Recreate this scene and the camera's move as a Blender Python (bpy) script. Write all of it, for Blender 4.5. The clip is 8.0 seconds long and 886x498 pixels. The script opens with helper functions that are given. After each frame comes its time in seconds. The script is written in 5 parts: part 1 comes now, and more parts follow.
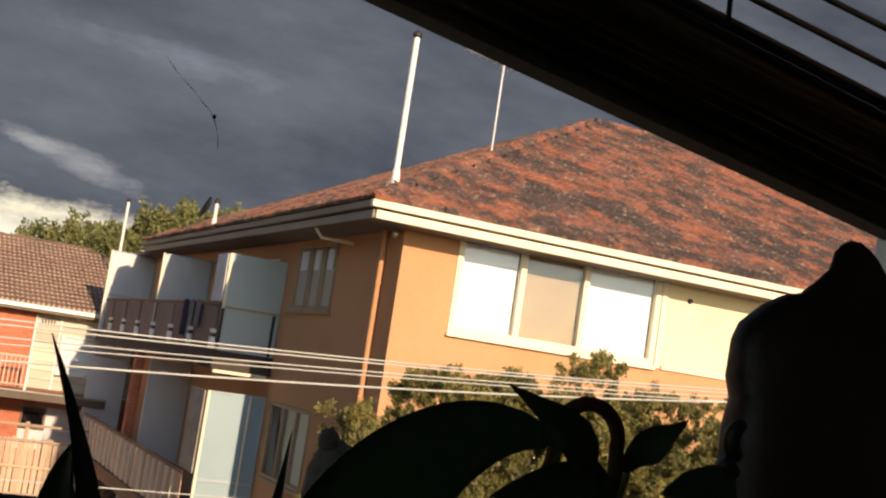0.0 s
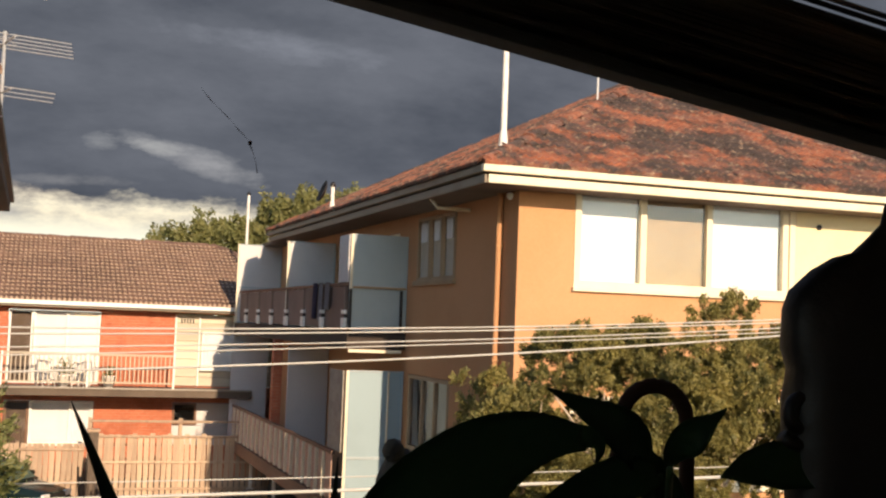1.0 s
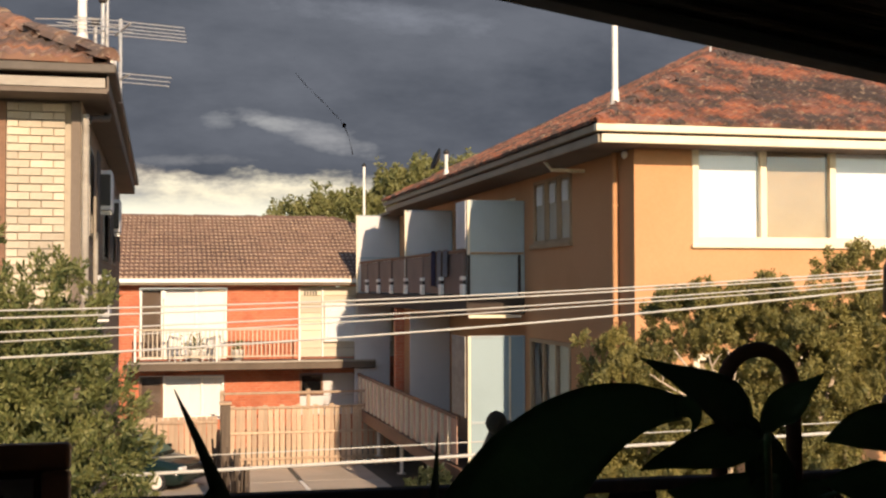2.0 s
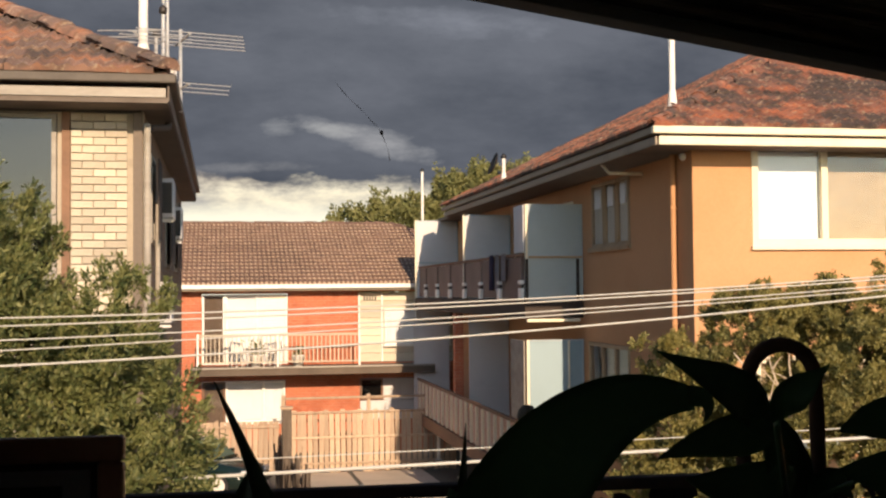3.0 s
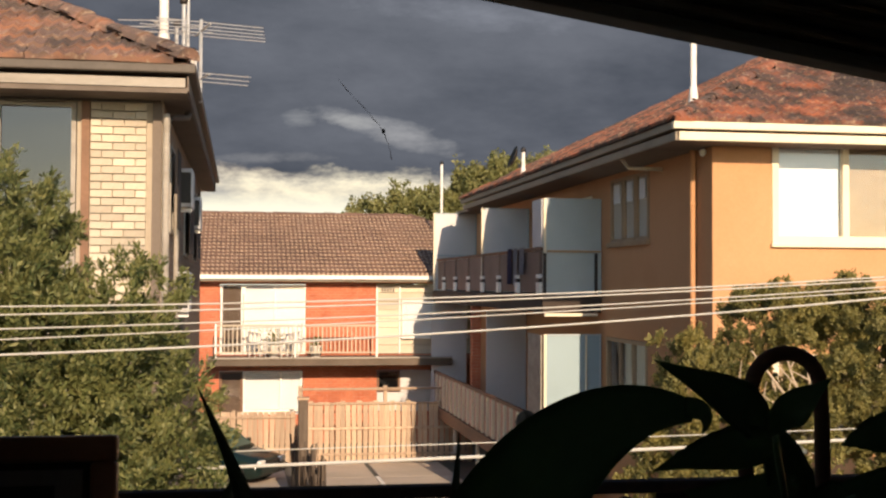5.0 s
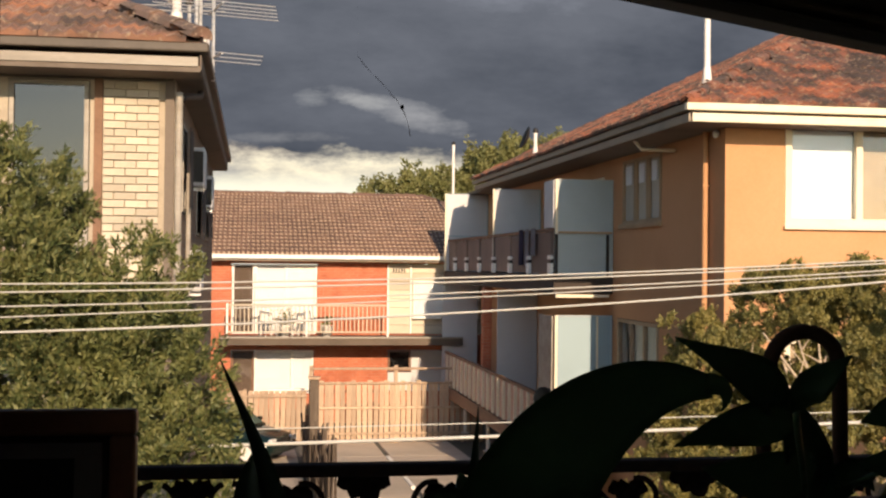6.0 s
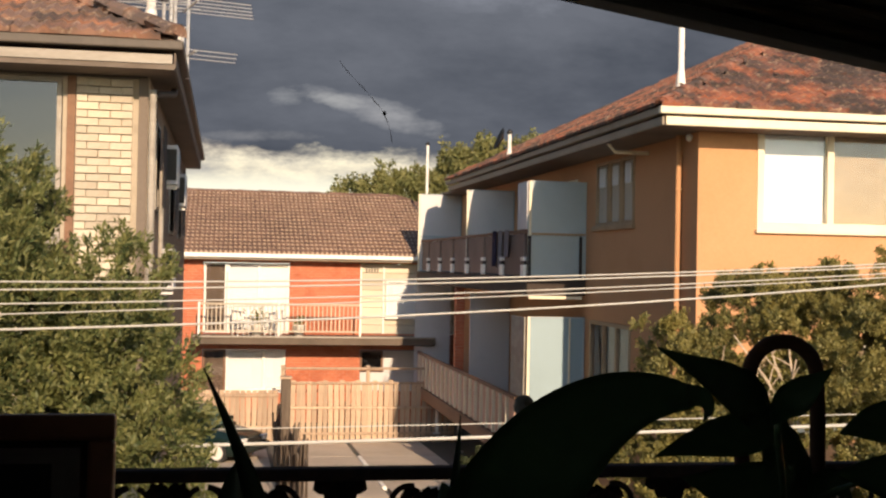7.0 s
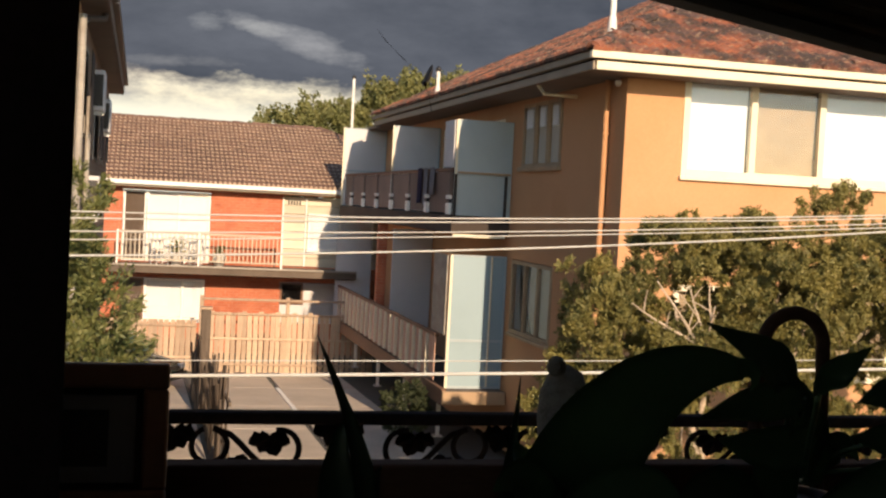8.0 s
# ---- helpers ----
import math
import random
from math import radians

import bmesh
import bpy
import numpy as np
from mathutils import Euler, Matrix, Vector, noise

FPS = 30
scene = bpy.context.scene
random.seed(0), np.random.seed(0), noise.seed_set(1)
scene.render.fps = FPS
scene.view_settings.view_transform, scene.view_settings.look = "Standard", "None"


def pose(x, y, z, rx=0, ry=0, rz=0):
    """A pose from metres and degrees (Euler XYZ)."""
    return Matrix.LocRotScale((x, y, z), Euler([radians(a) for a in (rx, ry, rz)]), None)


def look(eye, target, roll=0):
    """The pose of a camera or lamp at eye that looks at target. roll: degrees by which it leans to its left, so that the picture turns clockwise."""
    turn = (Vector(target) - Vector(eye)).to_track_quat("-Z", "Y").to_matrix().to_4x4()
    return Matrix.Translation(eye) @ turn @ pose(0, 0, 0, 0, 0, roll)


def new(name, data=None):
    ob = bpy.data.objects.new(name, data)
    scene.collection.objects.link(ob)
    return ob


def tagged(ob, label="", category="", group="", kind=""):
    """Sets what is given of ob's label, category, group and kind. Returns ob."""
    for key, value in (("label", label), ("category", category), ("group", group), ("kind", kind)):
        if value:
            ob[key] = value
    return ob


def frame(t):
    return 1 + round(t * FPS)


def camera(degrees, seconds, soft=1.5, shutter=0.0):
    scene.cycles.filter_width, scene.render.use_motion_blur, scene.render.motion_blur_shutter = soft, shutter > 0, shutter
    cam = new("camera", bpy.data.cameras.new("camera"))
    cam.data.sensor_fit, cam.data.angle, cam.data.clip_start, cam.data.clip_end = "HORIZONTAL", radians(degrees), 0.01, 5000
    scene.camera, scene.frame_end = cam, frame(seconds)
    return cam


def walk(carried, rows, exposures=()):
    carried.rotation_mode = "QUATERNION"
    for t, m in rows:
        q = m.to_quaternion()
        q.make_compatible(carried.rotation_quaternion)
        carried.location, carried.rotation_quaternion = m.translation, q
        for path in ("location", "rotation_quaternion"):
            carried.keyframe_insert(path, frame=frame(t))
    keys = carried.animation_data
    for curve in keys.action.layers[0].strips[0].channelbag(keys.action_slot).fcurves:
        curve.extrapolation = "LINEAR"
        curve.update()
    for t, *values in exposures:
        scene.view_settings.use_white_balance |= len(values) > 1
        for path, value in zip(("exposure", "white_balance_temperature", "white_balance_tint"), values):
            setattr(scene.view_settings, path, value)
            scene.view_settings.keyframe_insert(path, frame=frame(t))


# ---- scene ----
cam = camera(40.0, 8.0, soft=2.3)
PATH = [
    (0, (-0.1149, 0.0841, 4.942), (0.7023, 1.8978, 5.1481), 8.6),
    (0.2, (-0.115, 0.0887, 4.9371), (0.7297, 1.8898, 5.1436), 9.2),
    (0.4, (-0.056, 0.1135, 4.9734), (0.752, 1.931, 5.1828), 6.03),
    (0.6, (-0.0503, 0.0759, 4.9943), (0.7432, 1.8966, 5.2295), 4.81),
    (0.8, (-0.0517, 0.0387, 5.0045), (0.6766, 1.8885, 5.2223), 3.27),
    (1, (-0.045, 0.054, 4.99), (0.593, 1.946, 5.113), 2.2),
    (1.5, (-0.05, 0.054, 4.991), (0.496, 1.976, 5.076), 1.3),
    (2, (-0.027, 0.037, 5.0), (0.427, 1.983, 5.061), -0.1),
    (2.2, (-0.02, 0.026, 5.0), (0.402, 1.98, 5.061), -0.3),
    (3.3, (-0.002, -0.028, 4.993), (0.353, 1.939, 5.063), -0.5),
    (3.5, (0.008, 0.007, 5.005), (0.372, 1.973, 5.071), -0.4),
    (4, (0.008, 0.006, 5.005), (0.375, 1.97, 5.083), -0.0),
    (4.5, (0.012, -0.005, 5.005), (0.354, 1.965, 5.069), 0.1),
    (5.8, (0.006, -0.004, 5.001), (0.32, 1.971, 5.037), 0.55),
    (6, (0.004, -0.004, 5.0), (0.314, 1.971, 5.025), 0.6),
    (6.5, (0.006, -0.007, 5.004), (0.331, 1.966, 5.033), 1.0),
    (7, (-0.005, -0.003, 5.007), (0.349, 1.966, 5.033), 1.1),
    (7.2, (-0.0302, -0.0133, 5.0264), (0.3368, 1.9526, 5.0512), 1.02),
    (7.4, (-0.0565, -0.0158, 5.0419), (0.3145, 1.9491, 5.0803), 1.4),
    (7.5, (-0.0782, -0.0093, 5.0447), (0.3268, 1.9492, 5.0613), 2.6),
    (7.6, (-0.0925, -0.0192, 5.0416), (0.3495, 1.9313, 5.0629), 2.76),
    (7.8, (-0.1144, -0.0316, 5.0475), (0.3186, 1.9202, 4.9911), 1.06),
    (8, (-0.151, -0.052, 5.037), (0.337, 1.886, 4.961), 3.0),
]
walk(cam, [(t, look(e, g, r)) for t, e, g, r in PATH])

# ---- world, sun, exposure ----
SUN_AZ, SUN_EL = radians(176.2), radians(21.0)
world = bpy.data.worlds.new("world")
world.use_nodes = True
scene.world = world
sky = world.node_tree.nodes.new("ShaderNodeTexSky")
sky.sky_type, sky.sun_disc = "NISHITA", False
sky.sun_elevation, sky.sun_rotation, sky.dust_density = SUN_EL, SUN_AZ, 0.4
world.node_tree.links.new(sky.outputs[0], world.node_tree.nodes["Background"].inputs[0])
world.node_tree.nodes["Background"].inputs[1].default_value = 0.122
sun = new("sun", bpy.data.lights.new("sun", "SUN"))
sun.data.energy, sun.data.angle, sun.data.color = 4.9, radians(0.5), (1.0, 0.745, 0.520)
sun_way = Vector((math.sin(SUN_AZ) * math.cos(SUN_EL), math.cos(SUN_AZ) * math.cos(SUN_EL), math.sin(SUN_EL)))
sun.matrix_world = look(sun_way * 80, (0, 0, 0))
scene.view_settings.exposure = 0.45

# ---- materials ----
def nodes_of(m):
    m.use_nodes = True
    nt = m.node_tree
    return nt, nt.nodes, nt.links, nt.nodes["Principled BSDF"]


def mixer(nt, fac, a, b, mode="MIX"):
    n = nt.nodes.new("ShaderNodeMix")
    n.data_type, n.blend_type = "RGBA", mode
    for sock, v in ((n.inputs[0], fac), (n.inputs[6], a), (n.inputs[7], b)):
        if isinstance(v, (tuple, list)):
            sock.default_value = (*v, 1) if len(v) == 3 else v
        elif isinstance(v, (int, float)):
            sock.default_value = v
        else:
            nt.links.new(v, sock)
    return n.outputs[2]


def ramp(nt, src, lo, hi):
    n = nt.nodes.new("ShaderNodeMapRange")
    nt.links.new(src, n.inputs[0])
    n.inputs[1].default_value, n.inputs[2].default_value = lo, hi
    return n.outputs[0]


def mapped(nt, scale=(1, 1, 1)):
    tc = nt.nodes.new("ShaderNodeTexCoord")
    mp = nt.nodes.new("ShaderNodeMapping")
    mp.inputs["Scale"].default_value = scale
    nt.links.new(tc.outputs["Object"], mp.inputs[0])
    return mp.outputs[0]


def noisy(nt, vec, scale, detail=4, rough=0.55):
    n = nt.nodes.new("ShaderNodeTexNoise")
    n.inputs["Scale"].default_value, n.inputs["Detail"].default_value, n.inputs["Roughness"].default_value = scale, detail, rough
    nt.links.new(vec, n.inputs["Vector"])
    return n.outputs["Fac"]


def surface(name, col, rough=0.8, stain=None, stain_scale=0.8, stain_amount=0.5, grain=30, grain_amount=0.25, bump=0.15, stretch=(1, 1, 1), metal=0.0, each=""):
    """Base colour with stains at a large scale, grain at a small one, and fine relief. each: island or object, colour steps from piece to piece."""
    m = bpy.data.materials.new(name)
    nt, nodes, links, p = nodes_of(m)
    vec = mapped(nt, stretch)
    big, small = noisy(nt, vec, stain_scale, 5, 0.6), noisy(nt, vec, grain, 3, 0.6)
    stain = stain or tuple(c * 0.6 for c in col)
    c = mixer(nt, ramp(nt, big, 0.75 - stain_amount * 0.45, 0.8), col, stain)
    dark = mixer(nt, grain_amount, c, tuple(v * 0.45 for v in col))
    c = mixer(nt, ramp(nt, small, 0.35, 0.75), c, dark)
    if each:
        src = nodes.new("ShaderNodeObjectInfo").outputs["Random"] if each == "object" else nodes.new("ShaderNodeNewGeometry").outputs["Random Per Island"]
        hsv = nodes.new("ShaderNodeHueSaturation")
        links.new(ramp2(nt, src, 0.75, 1.2), hsv.inputs["Value"])
        links.new(c, hsv.inputs["Color"])
        c = hsv.outputs[0]
    links.new(c, p.inputs["Base Color"])
    links.new(ramp2(nt, small, rough - 0.08, min(1, rough + 0.08)), p.inputs["Roughness"])
    p.inputs["Metallic"].default_value = metal
    if bump:
        b = nodes.new("ShaderNodeBump")
        b.inputs["Strength"].default_value, b.inputs["Distance"].default_value = bump, 0.01
        links.new(small, b.inputs["Height"])
        links.new(b.outputs[0], p.inputs["Normal"])
    return m


def ramp2(nt, src, lo, hi):
    n = nt.nodes.new("ShaderNodeMapRange")
    nt.links.new(src, n.inputs[0])
    n.inputs[3].default_value, n.inputs[4].default_value = lo, hi
    return n.outputs[0]


def tile_surface(name, cols, each, patch=1.5, step=(0.7, 1.25)):
    """Weathered roof tiles: patches of clean and lichen-dark tile, each tile a little different."""
    m = bpy.data.materials.new(name)
    nt, nodes, links, p = nodes_of(m)
    geo = nodes.new("ShaderNodeNewGeometry")
    rnd = nodes.new("ShaderNodeObjectInfo").outputs["Random"] if each == "object" else geo.outputs["Random Per Island"]
    big = noisy(nt, geo.outputs["Position"], patch, 5, 0.65)
    fine = noisy(nt, geo.outputs["Position"], 9.0, 4, 0.7)
    c = mixer(nt, ramp(nt, big, 0.44, 0.57), cols[0], cols[1])
    c = mixer(nt, ramp(nt, rnd, 0.5, 1.1), c, cols[2])
    moss = noisy(nt, geo.outputs["Position"], patch * 0.42, 4, 0.7)
    c = mixer(nt, ramp(nt, moss, 0.50, 0.60), c, tuple(v * 0.8 for v in cols[0]))
    c = mixer(nt, ramp(nt, fine, 0.55, 0.70), c, cols[3])
    hsv = nodes.new("ShaderNodeHueSaturation")
    links.new(ramp2(nt, rnd, *step), hsv.inputs["Value"])
    links.new(c, hsv.inputs["Color"])
    links.new(hsv.outputs[0], p.inputs["Base Color"])
    p.inputs["Roughness"].default_value = 0.85
    b = nodes.new("ShaderNodeBump")
    b.inputs["Strength"].default_value, b.inputs["Distance"].default_value = 0.4, 0.02
    links.new(fine, b.inputs["Height"])
    links.new(b.outputs[0], p.inputs["Normal"])
    return m


def brickwork(name, col_a, col_b, mortar, along_x=True):
    """Small far bricks: courses of 86 mm, with mortar and uneven firing."""
    m = bpy.data.materials.new(name)
    nt, nodes, links, p = nodes_of(m)
    tc = nodes.new("ShaderNodeTexCoord")
    sep, com = nodes.new("ShaderNodeSeparateXYZ"), nodes.new("ShaderNodeCombineXYZ")
    links.new(tc.outputs["Object"], sep.inputs[0])
    links.new(sep.outputs[0 if along_x else 1], com.inputs[0])
    links.new(sep.outputs[2], com.inputs[1])
    br = nodes.new("ShaderNodeTexBrick")
    links.new(com.outputs[0], br.inputs["Vector"])
    br.inputs["Scale"].default_value, br.inputs["Mortar Size"].default_value = 1.0, 0.006
    br.inputs["Brick Width"].default_value, br.inputs["Row Height"].default_value = 0.24, 0.086
    br.inputs["Color1"].default_value, br.inputs["Color2"].default_value, br.inputs["Mortar"].default_value = (*col_a, 1), (*col_b, 1), (*mortar, 1)
    big = noisy(nt, tc.outputs["Object"], 1.3, 5, 0.6)
    c = mixer(nt, ramp(nt, big, 0.5, 0.8), br.outputs["Color"], tuple(v * 0.65 for v in col_a))
    links.new(c, p.inputs["Base Color"])
    p.inputs["Roughness"].default_value = 0.9
    b = nodes.new("ShaderNodeBump")
    b.inputs["Strength"].default_value, b.inputs["Distance"].default_value = 0.5, 0.008
    b.invert = True
    links.new(br.outputs["Fac"], b.inputs["Height"])
    links.new(b.outputs[0], p.inputs["Normal"])
    return m


def leafy(name, dark, mid, light, rough=0.6, mass=1.6, fleck=1.0):
    m = bpy.data.materials.new(name)
    nt, nodes, links, p = nodes_of(m)
    geo = nodes.new("ShaderNodeNewGeometry")
    big = noisy(nt, geo.outputs["Position"], mass, 3)
    c = mixer(nt, ramp(nt, big, 0.35, 0.65), dark, mid)
    c = mixer(nt, ramp(nt, geo.outputs["Random Per Island"], 0.3, fleck), c, light)
    links.new(c, p.inputs["Base Color"])
    p.inputs["Roughness"].default_value = rough
    tr = nodes.new("ShaderNodeBsdfTranslucent")
    links.new(c, tr.inputs[0])
    ms = nodes.new("ShaderNodeMixShader")
    ms.inputs[0].default_value = 0.35
    links.new(p.outputs[0], ms.inputs[1])
    links.new(tr.outputs[0], ms.inputs[2])
    links.new(ms.outputs[0], nodes["Material Output"].inputs[0])
    return m


def glassy(name, tint=(0.9, 0.95, 0.95), rough=0.03, clear=0.75):
    """A pane: mostly see-through, with a mirror's gloss."""
    m = bpy.data.materials.new(name)
    nt, nodes, links, p = nodes_of(m)
    g, tr, ms = nodes.new("ShaderNodeBsdfGlossy"), nodes.new("ShaderNodeBsdfTransparent"), nodes.new("ShaderNodeMixShader")
    g.inputs["Roughness"].default_value = rough
    tr.inputs[0].default_value = (*tint, 1)
    wav = noisy(nt, mapped(nt), 2.5, 2)
    b = nodes.new("ShaderNodeBump")
    b.inputs["Strength"].default_value, b.inputs["Distance"].default_value = 0.05, 0.02
    links.new(wav, b.inputs["Height"])
    links.new(b.outputs[0], g.inputs["Normal"])
    ms.inputs[0].default_value = 1 - clear
    links.new(tr.outputs[0], ms.inputs[1])
    links.new(g.outputs[0], ms.inputs[2])
    links.new(ms.outputs[0], nodes["Material Output"].inputs[0])
    return m


M_RENDER = surface("orange_render", (0.55, 0.29, 0.140), 0.9, (0.47, 0.235, 0.10), 0.5, 0.7, 22, 0.12, 0.25)
M_CREAM = surface("cream_paint", (0.80, 0.71, 0.52), 0.6, (0.70, 0.60, 0.42), 1.4, 0.6, 40, 0.12, 0.06)
M_CREAM_PANEL = surface("cream_sheet", (0.80, 0.68, 0.42), 0.7, (0.74, 0.60, 0.36), 0.9, 0.6, 30, 0.08, 0.05)
M_WHITE = surface("white_paint", (0.82, 0.80, 0.74), 0.55, (0.70, 0.66, 0.58), 1.2, 0.5, 40, 0.10, 0.05)
M_BLIND_WHITE = surface("white_blind_cloth", (0.77, 0.78, 0.79), 0.85, (0.79, 0.80, 0.80), 1.0, 0.4, 60, 0.06, 0.05)
M_CURTAIN = surface("beige_curtain", (0.44, 0.33, 0.21), 0.9, (0.28, 0.20, 0.12), 4.0, 0.9, 16, 0.3, 0.4, (1, 1, 3))
# Brown kept dark in its colour to deepen shade on eaves and side fascia.
M_EAVE = surface("shade_toned_brown", (0.17, 0.135, 0.105), 0.85, (0.11, 0.085, 0.065), 1.2, 0.6, 30, 0.2, 0.05)
M_BOARD_CREAM = surface("weathered_cream_board", (0.66, 0.58, 0.44), 0.75, (0.50, 0.43, 0.32), 1.5, 0.7, 30, 0.25, 0.1, (0.4, 1, 3), each="object")
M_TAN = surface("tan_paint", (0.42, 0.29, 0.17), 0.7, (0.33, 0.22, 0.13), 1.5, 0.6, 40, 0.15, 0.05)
M_SOFFIT = surface("soffit_sheet", (0.33, 0.27, 0.20), 0.85, (0.24, 0.19, 0.14), 1.2, 0.6, 30, 0.15, 0.05)
M_GUTTER_BROWN = surface("brown_gutter", (0.075, 0.058, 0.042), 0.6, (0.05, 0.038, 0.027), 2.0, 0.6, 30, 0.2, 0.05)
M_FASCIA_GREY = surface("weathered_white_fascia", (0.40, 0.36, 0.30), 0.75, (0.24, 0.21, 0.17), 2.5, 0.8, 45, 0.35, 0.15, (0.3, 1, 2))
M_TILE_RED = tile_surface("red_roof_tile", ((0.080, 0.056, 0.046), (0.34, 0.118, 0.060), (0.155, 0.072, 0.050), (0.38, 0.27, 0.18)), "object")
M_TILE_RED_J = tile_surface("red_roof_tile_joined", ((0.080, 0.056, 0.046), (0.34, 0.118, 0.060), (0.155, 0.072, 0.050), (0.38, 0.27, 0.18)), "island")
PINKS = ((0.115, 0.082, 0.066), (0.34, 0.165, 0.098), (0.20, 0.118, 0.085), (0.40, 0.30, 0.21))
M_TILE_PINK = tile_surface("faded_roof_tile", PINKS, "object", 1.2)
M_TILE_PINK_J = tile_surface("faded_roof_tile_joined", PINKS, "island", 1.2)
BROWNS = ((0.150, 0.088, 0.062), (0.168, 0.100, 0.070), (0.158, 0.094, 0.066), (0.24, 0.155, 0.11))
M_TILE_BROWN = tile_surface("brown_roof_tile", BROWNS, "object", 0.4, (0.85, 1.2))
M_TILE_BROWN_J = tile_surface("brown_roof_tile_joined", BROWNS, "island", 0.4, (0.85, 1.2))
# Pale colour for tile ends, standing in for sun on the courses.
M_TILE_BUTT = surface("sunlit_pale_tile_butt", (0.52, 0.39, 0.28), 0.9, (0.30, 0.20, 0.14), 1.2, 0.8, 20, 0.3, 0.2)
M_BRICK_RED = brickwork("red_brickwork", (0.45, 0.125, 0.060), (0.52, 0.165, 0.080), (0.46, 0.27, 0.18))
M_BRICK_CREAM = surface("cream_brick", (0.56, 0.48, 0.36), 0.85, (0.45, 0.375, 0.27), 6.0, 0.6, 50, 0.2, 0.4, each="object")
# Side brick: the flank's shade is put into its dark brown.
M_BRICK_SIDE = brickwork("shade_brown_brickwork", (0.20, 0.13, 0.085), (0.25, 0.16, 0.10), (0.24, 0.20, 0.16), False)
M_MORTAR = surface("mortar", (0.43, 0.365, 0.275), 0.95, None, 3, 0.5, 60, 0.3, 0.4)
M_CONCRETE = surface("concrete", (0.52, 0.44, 0.35), 0.9, (0.38, 0.32, 0.25), 0.7, 0.7, 25, 0.25, 0.25)
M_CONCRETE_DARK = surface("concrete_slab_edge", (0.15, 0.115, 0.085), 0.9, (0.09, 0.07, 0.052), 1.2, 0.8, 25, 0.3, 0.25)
M_SLAB_DARK = surface("dark_brown_slab", (0.055, 0.040, 0.030), 0.9, (0.09, 0.07, 0.052), 1.2, 0.6, 25, 0.3, 0.25)
M_ASPHALT = surface("asphalt_and_soil", (0.10, 0.095, 0.085), 0.95, (0.07, 0.075, 0.045), 0.25, 0.8, 18, 0.4, 0.4)
M_TIMBER_GREY = surface("weathered_paling", (0.56, 0.42, 0.29), 0.85, (0.32, 0.22, 0.15), 1.5, 0.8, 25, 0.4, 0.3, (6, 6, 0.6), each="object")
M_TIMBER_DARK = surface("dark_old_timber", (0.10, 0.075, 0.055), 0.9, (0.20, 0.16, 0.12), 1.5, 0.7, 20, 0.4, 0.4, (5, 5, 0.7), each="object")
M_TIMBER_BROWN = surface("brown_timber", (0.24, 0.13, 0.075), 0.8, (0.14, 0.08, 0.05), 1.5, 0.8, 25, 0.3, 0.2, (1, 0.3, 2))
M_RAIL_BOARD = surface("pale_brown_board", (0.60, 0.38, 0.275), 0.8, (0.44, 0.25, 0.165), 1.3, 0.8, 25, 0.25, 0.15, (2, 2, 0.6), each="object")
M_RAIL_PANEL = surface("brown_mesh_panel", (0.22, 0.155, 0.125), 0.75, (0.14, 0.10, 0.08), 0.8, 0.7, 40, 0.3, 0.1, each="object")
M_FROST = surface("frosted_panel", (0.385, 0.455, 0.475), 0.4, (0.33, 0.39, 0.41), 0.9, 0.6, 50, 0.06, 0.03)
# Darker, bluer copy of the frosted panel that offsets the warm sunlight on it.
M_FROST_SUN_TONED = surface("frosted_panel_sun_toned", (0.285, 0.385, 0.42), 0.5, (0.25, 0.34, 0.37), 0.9, 0.6, 50, 0.06, 0.03)
M_NET = surface("net_curtain", (0.66, 0.57, 0.46), 0.9, (0.52, 0.44, 0.35), 3.0, 0.7, 16, 0.3, 0.4, (4, 4, 0.4))
M_GREY_PANEL = surface("grey_sheet_panel", (0.60, 0.585, 0.575), 0.7, (0.50, 0.485, 0.475), 0.8, 0.6, 40, 0.1, 0.04)
M_METAL_GREY = surface("galvanised_metal", (0.55, 0.54, 0.52), 0.45, (0.42, 0.41, 0.39), 6, 0.5, 60, 0.15, 0.05, metal=0.6)
M_PVC = surface("white_pipe", (0.80, 0.77, 0.70), 0.5, (0.58, 0.53, 0.45), 3, 0.6, 40, 0.15, 0.05)
M_DARK_METAL = surface("dark_metal", (0.03, 0.03, 0.03), 0.5, (0.06, 0.045, 0.035), 6, 0.6, 60, 0.2, 0.1, metal=0.4)
M_IRON = surface("wrought_iron", (0.018, 0.012, 0.010), 0.9, (0.04, 0.022, 0.012), 14, 0.6, 90, 0.3, 0.3)
M_CABLE = surface("grey_cable_sheath", (0.48, 0.46, 0.41), 0.6, (0.36, 0.34, 0.29), 2, 0.5, 50, 0.1, 0.02)
M_GLASS = glassy("window_glass", (0.97, 0.98, 0.98), 0.03, 0.92)
M_GLASS_DARK = glassy("dark_window_glass", (0.25, 0.28, 0.30), 0.03, 0.9)
# Brown sheet standing in for dim rooms behind doors and the lower window.
M_DOOR_BACK = surface("dim_brown_room", (0.13, 0.09, 0.065), 0.9, (0.08, 0.055, 0.04), 1.5, 0.7, 16, 0.3, 0.3, (4, 4, 0.5))
# Dark sheet behind panes, standing in for unlit rooms.
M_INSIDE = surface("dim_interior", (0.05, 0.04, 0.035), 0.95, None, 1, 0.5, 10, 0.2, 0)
M_BARK = surface("grey_bark", (0.28, 0.22, 0.16), 0.9, (0.15, 0.11, 0.08), 3, 0.7, 25, 0.4, 0.6, (3, 3, 0.8))
M_BRANCH = surface("pale_branch", (0.50, 0.40, 0.29), 0.85, (0.30, 0.22, 0.15), 4, 0.6, 30, 0.3, 0.4)
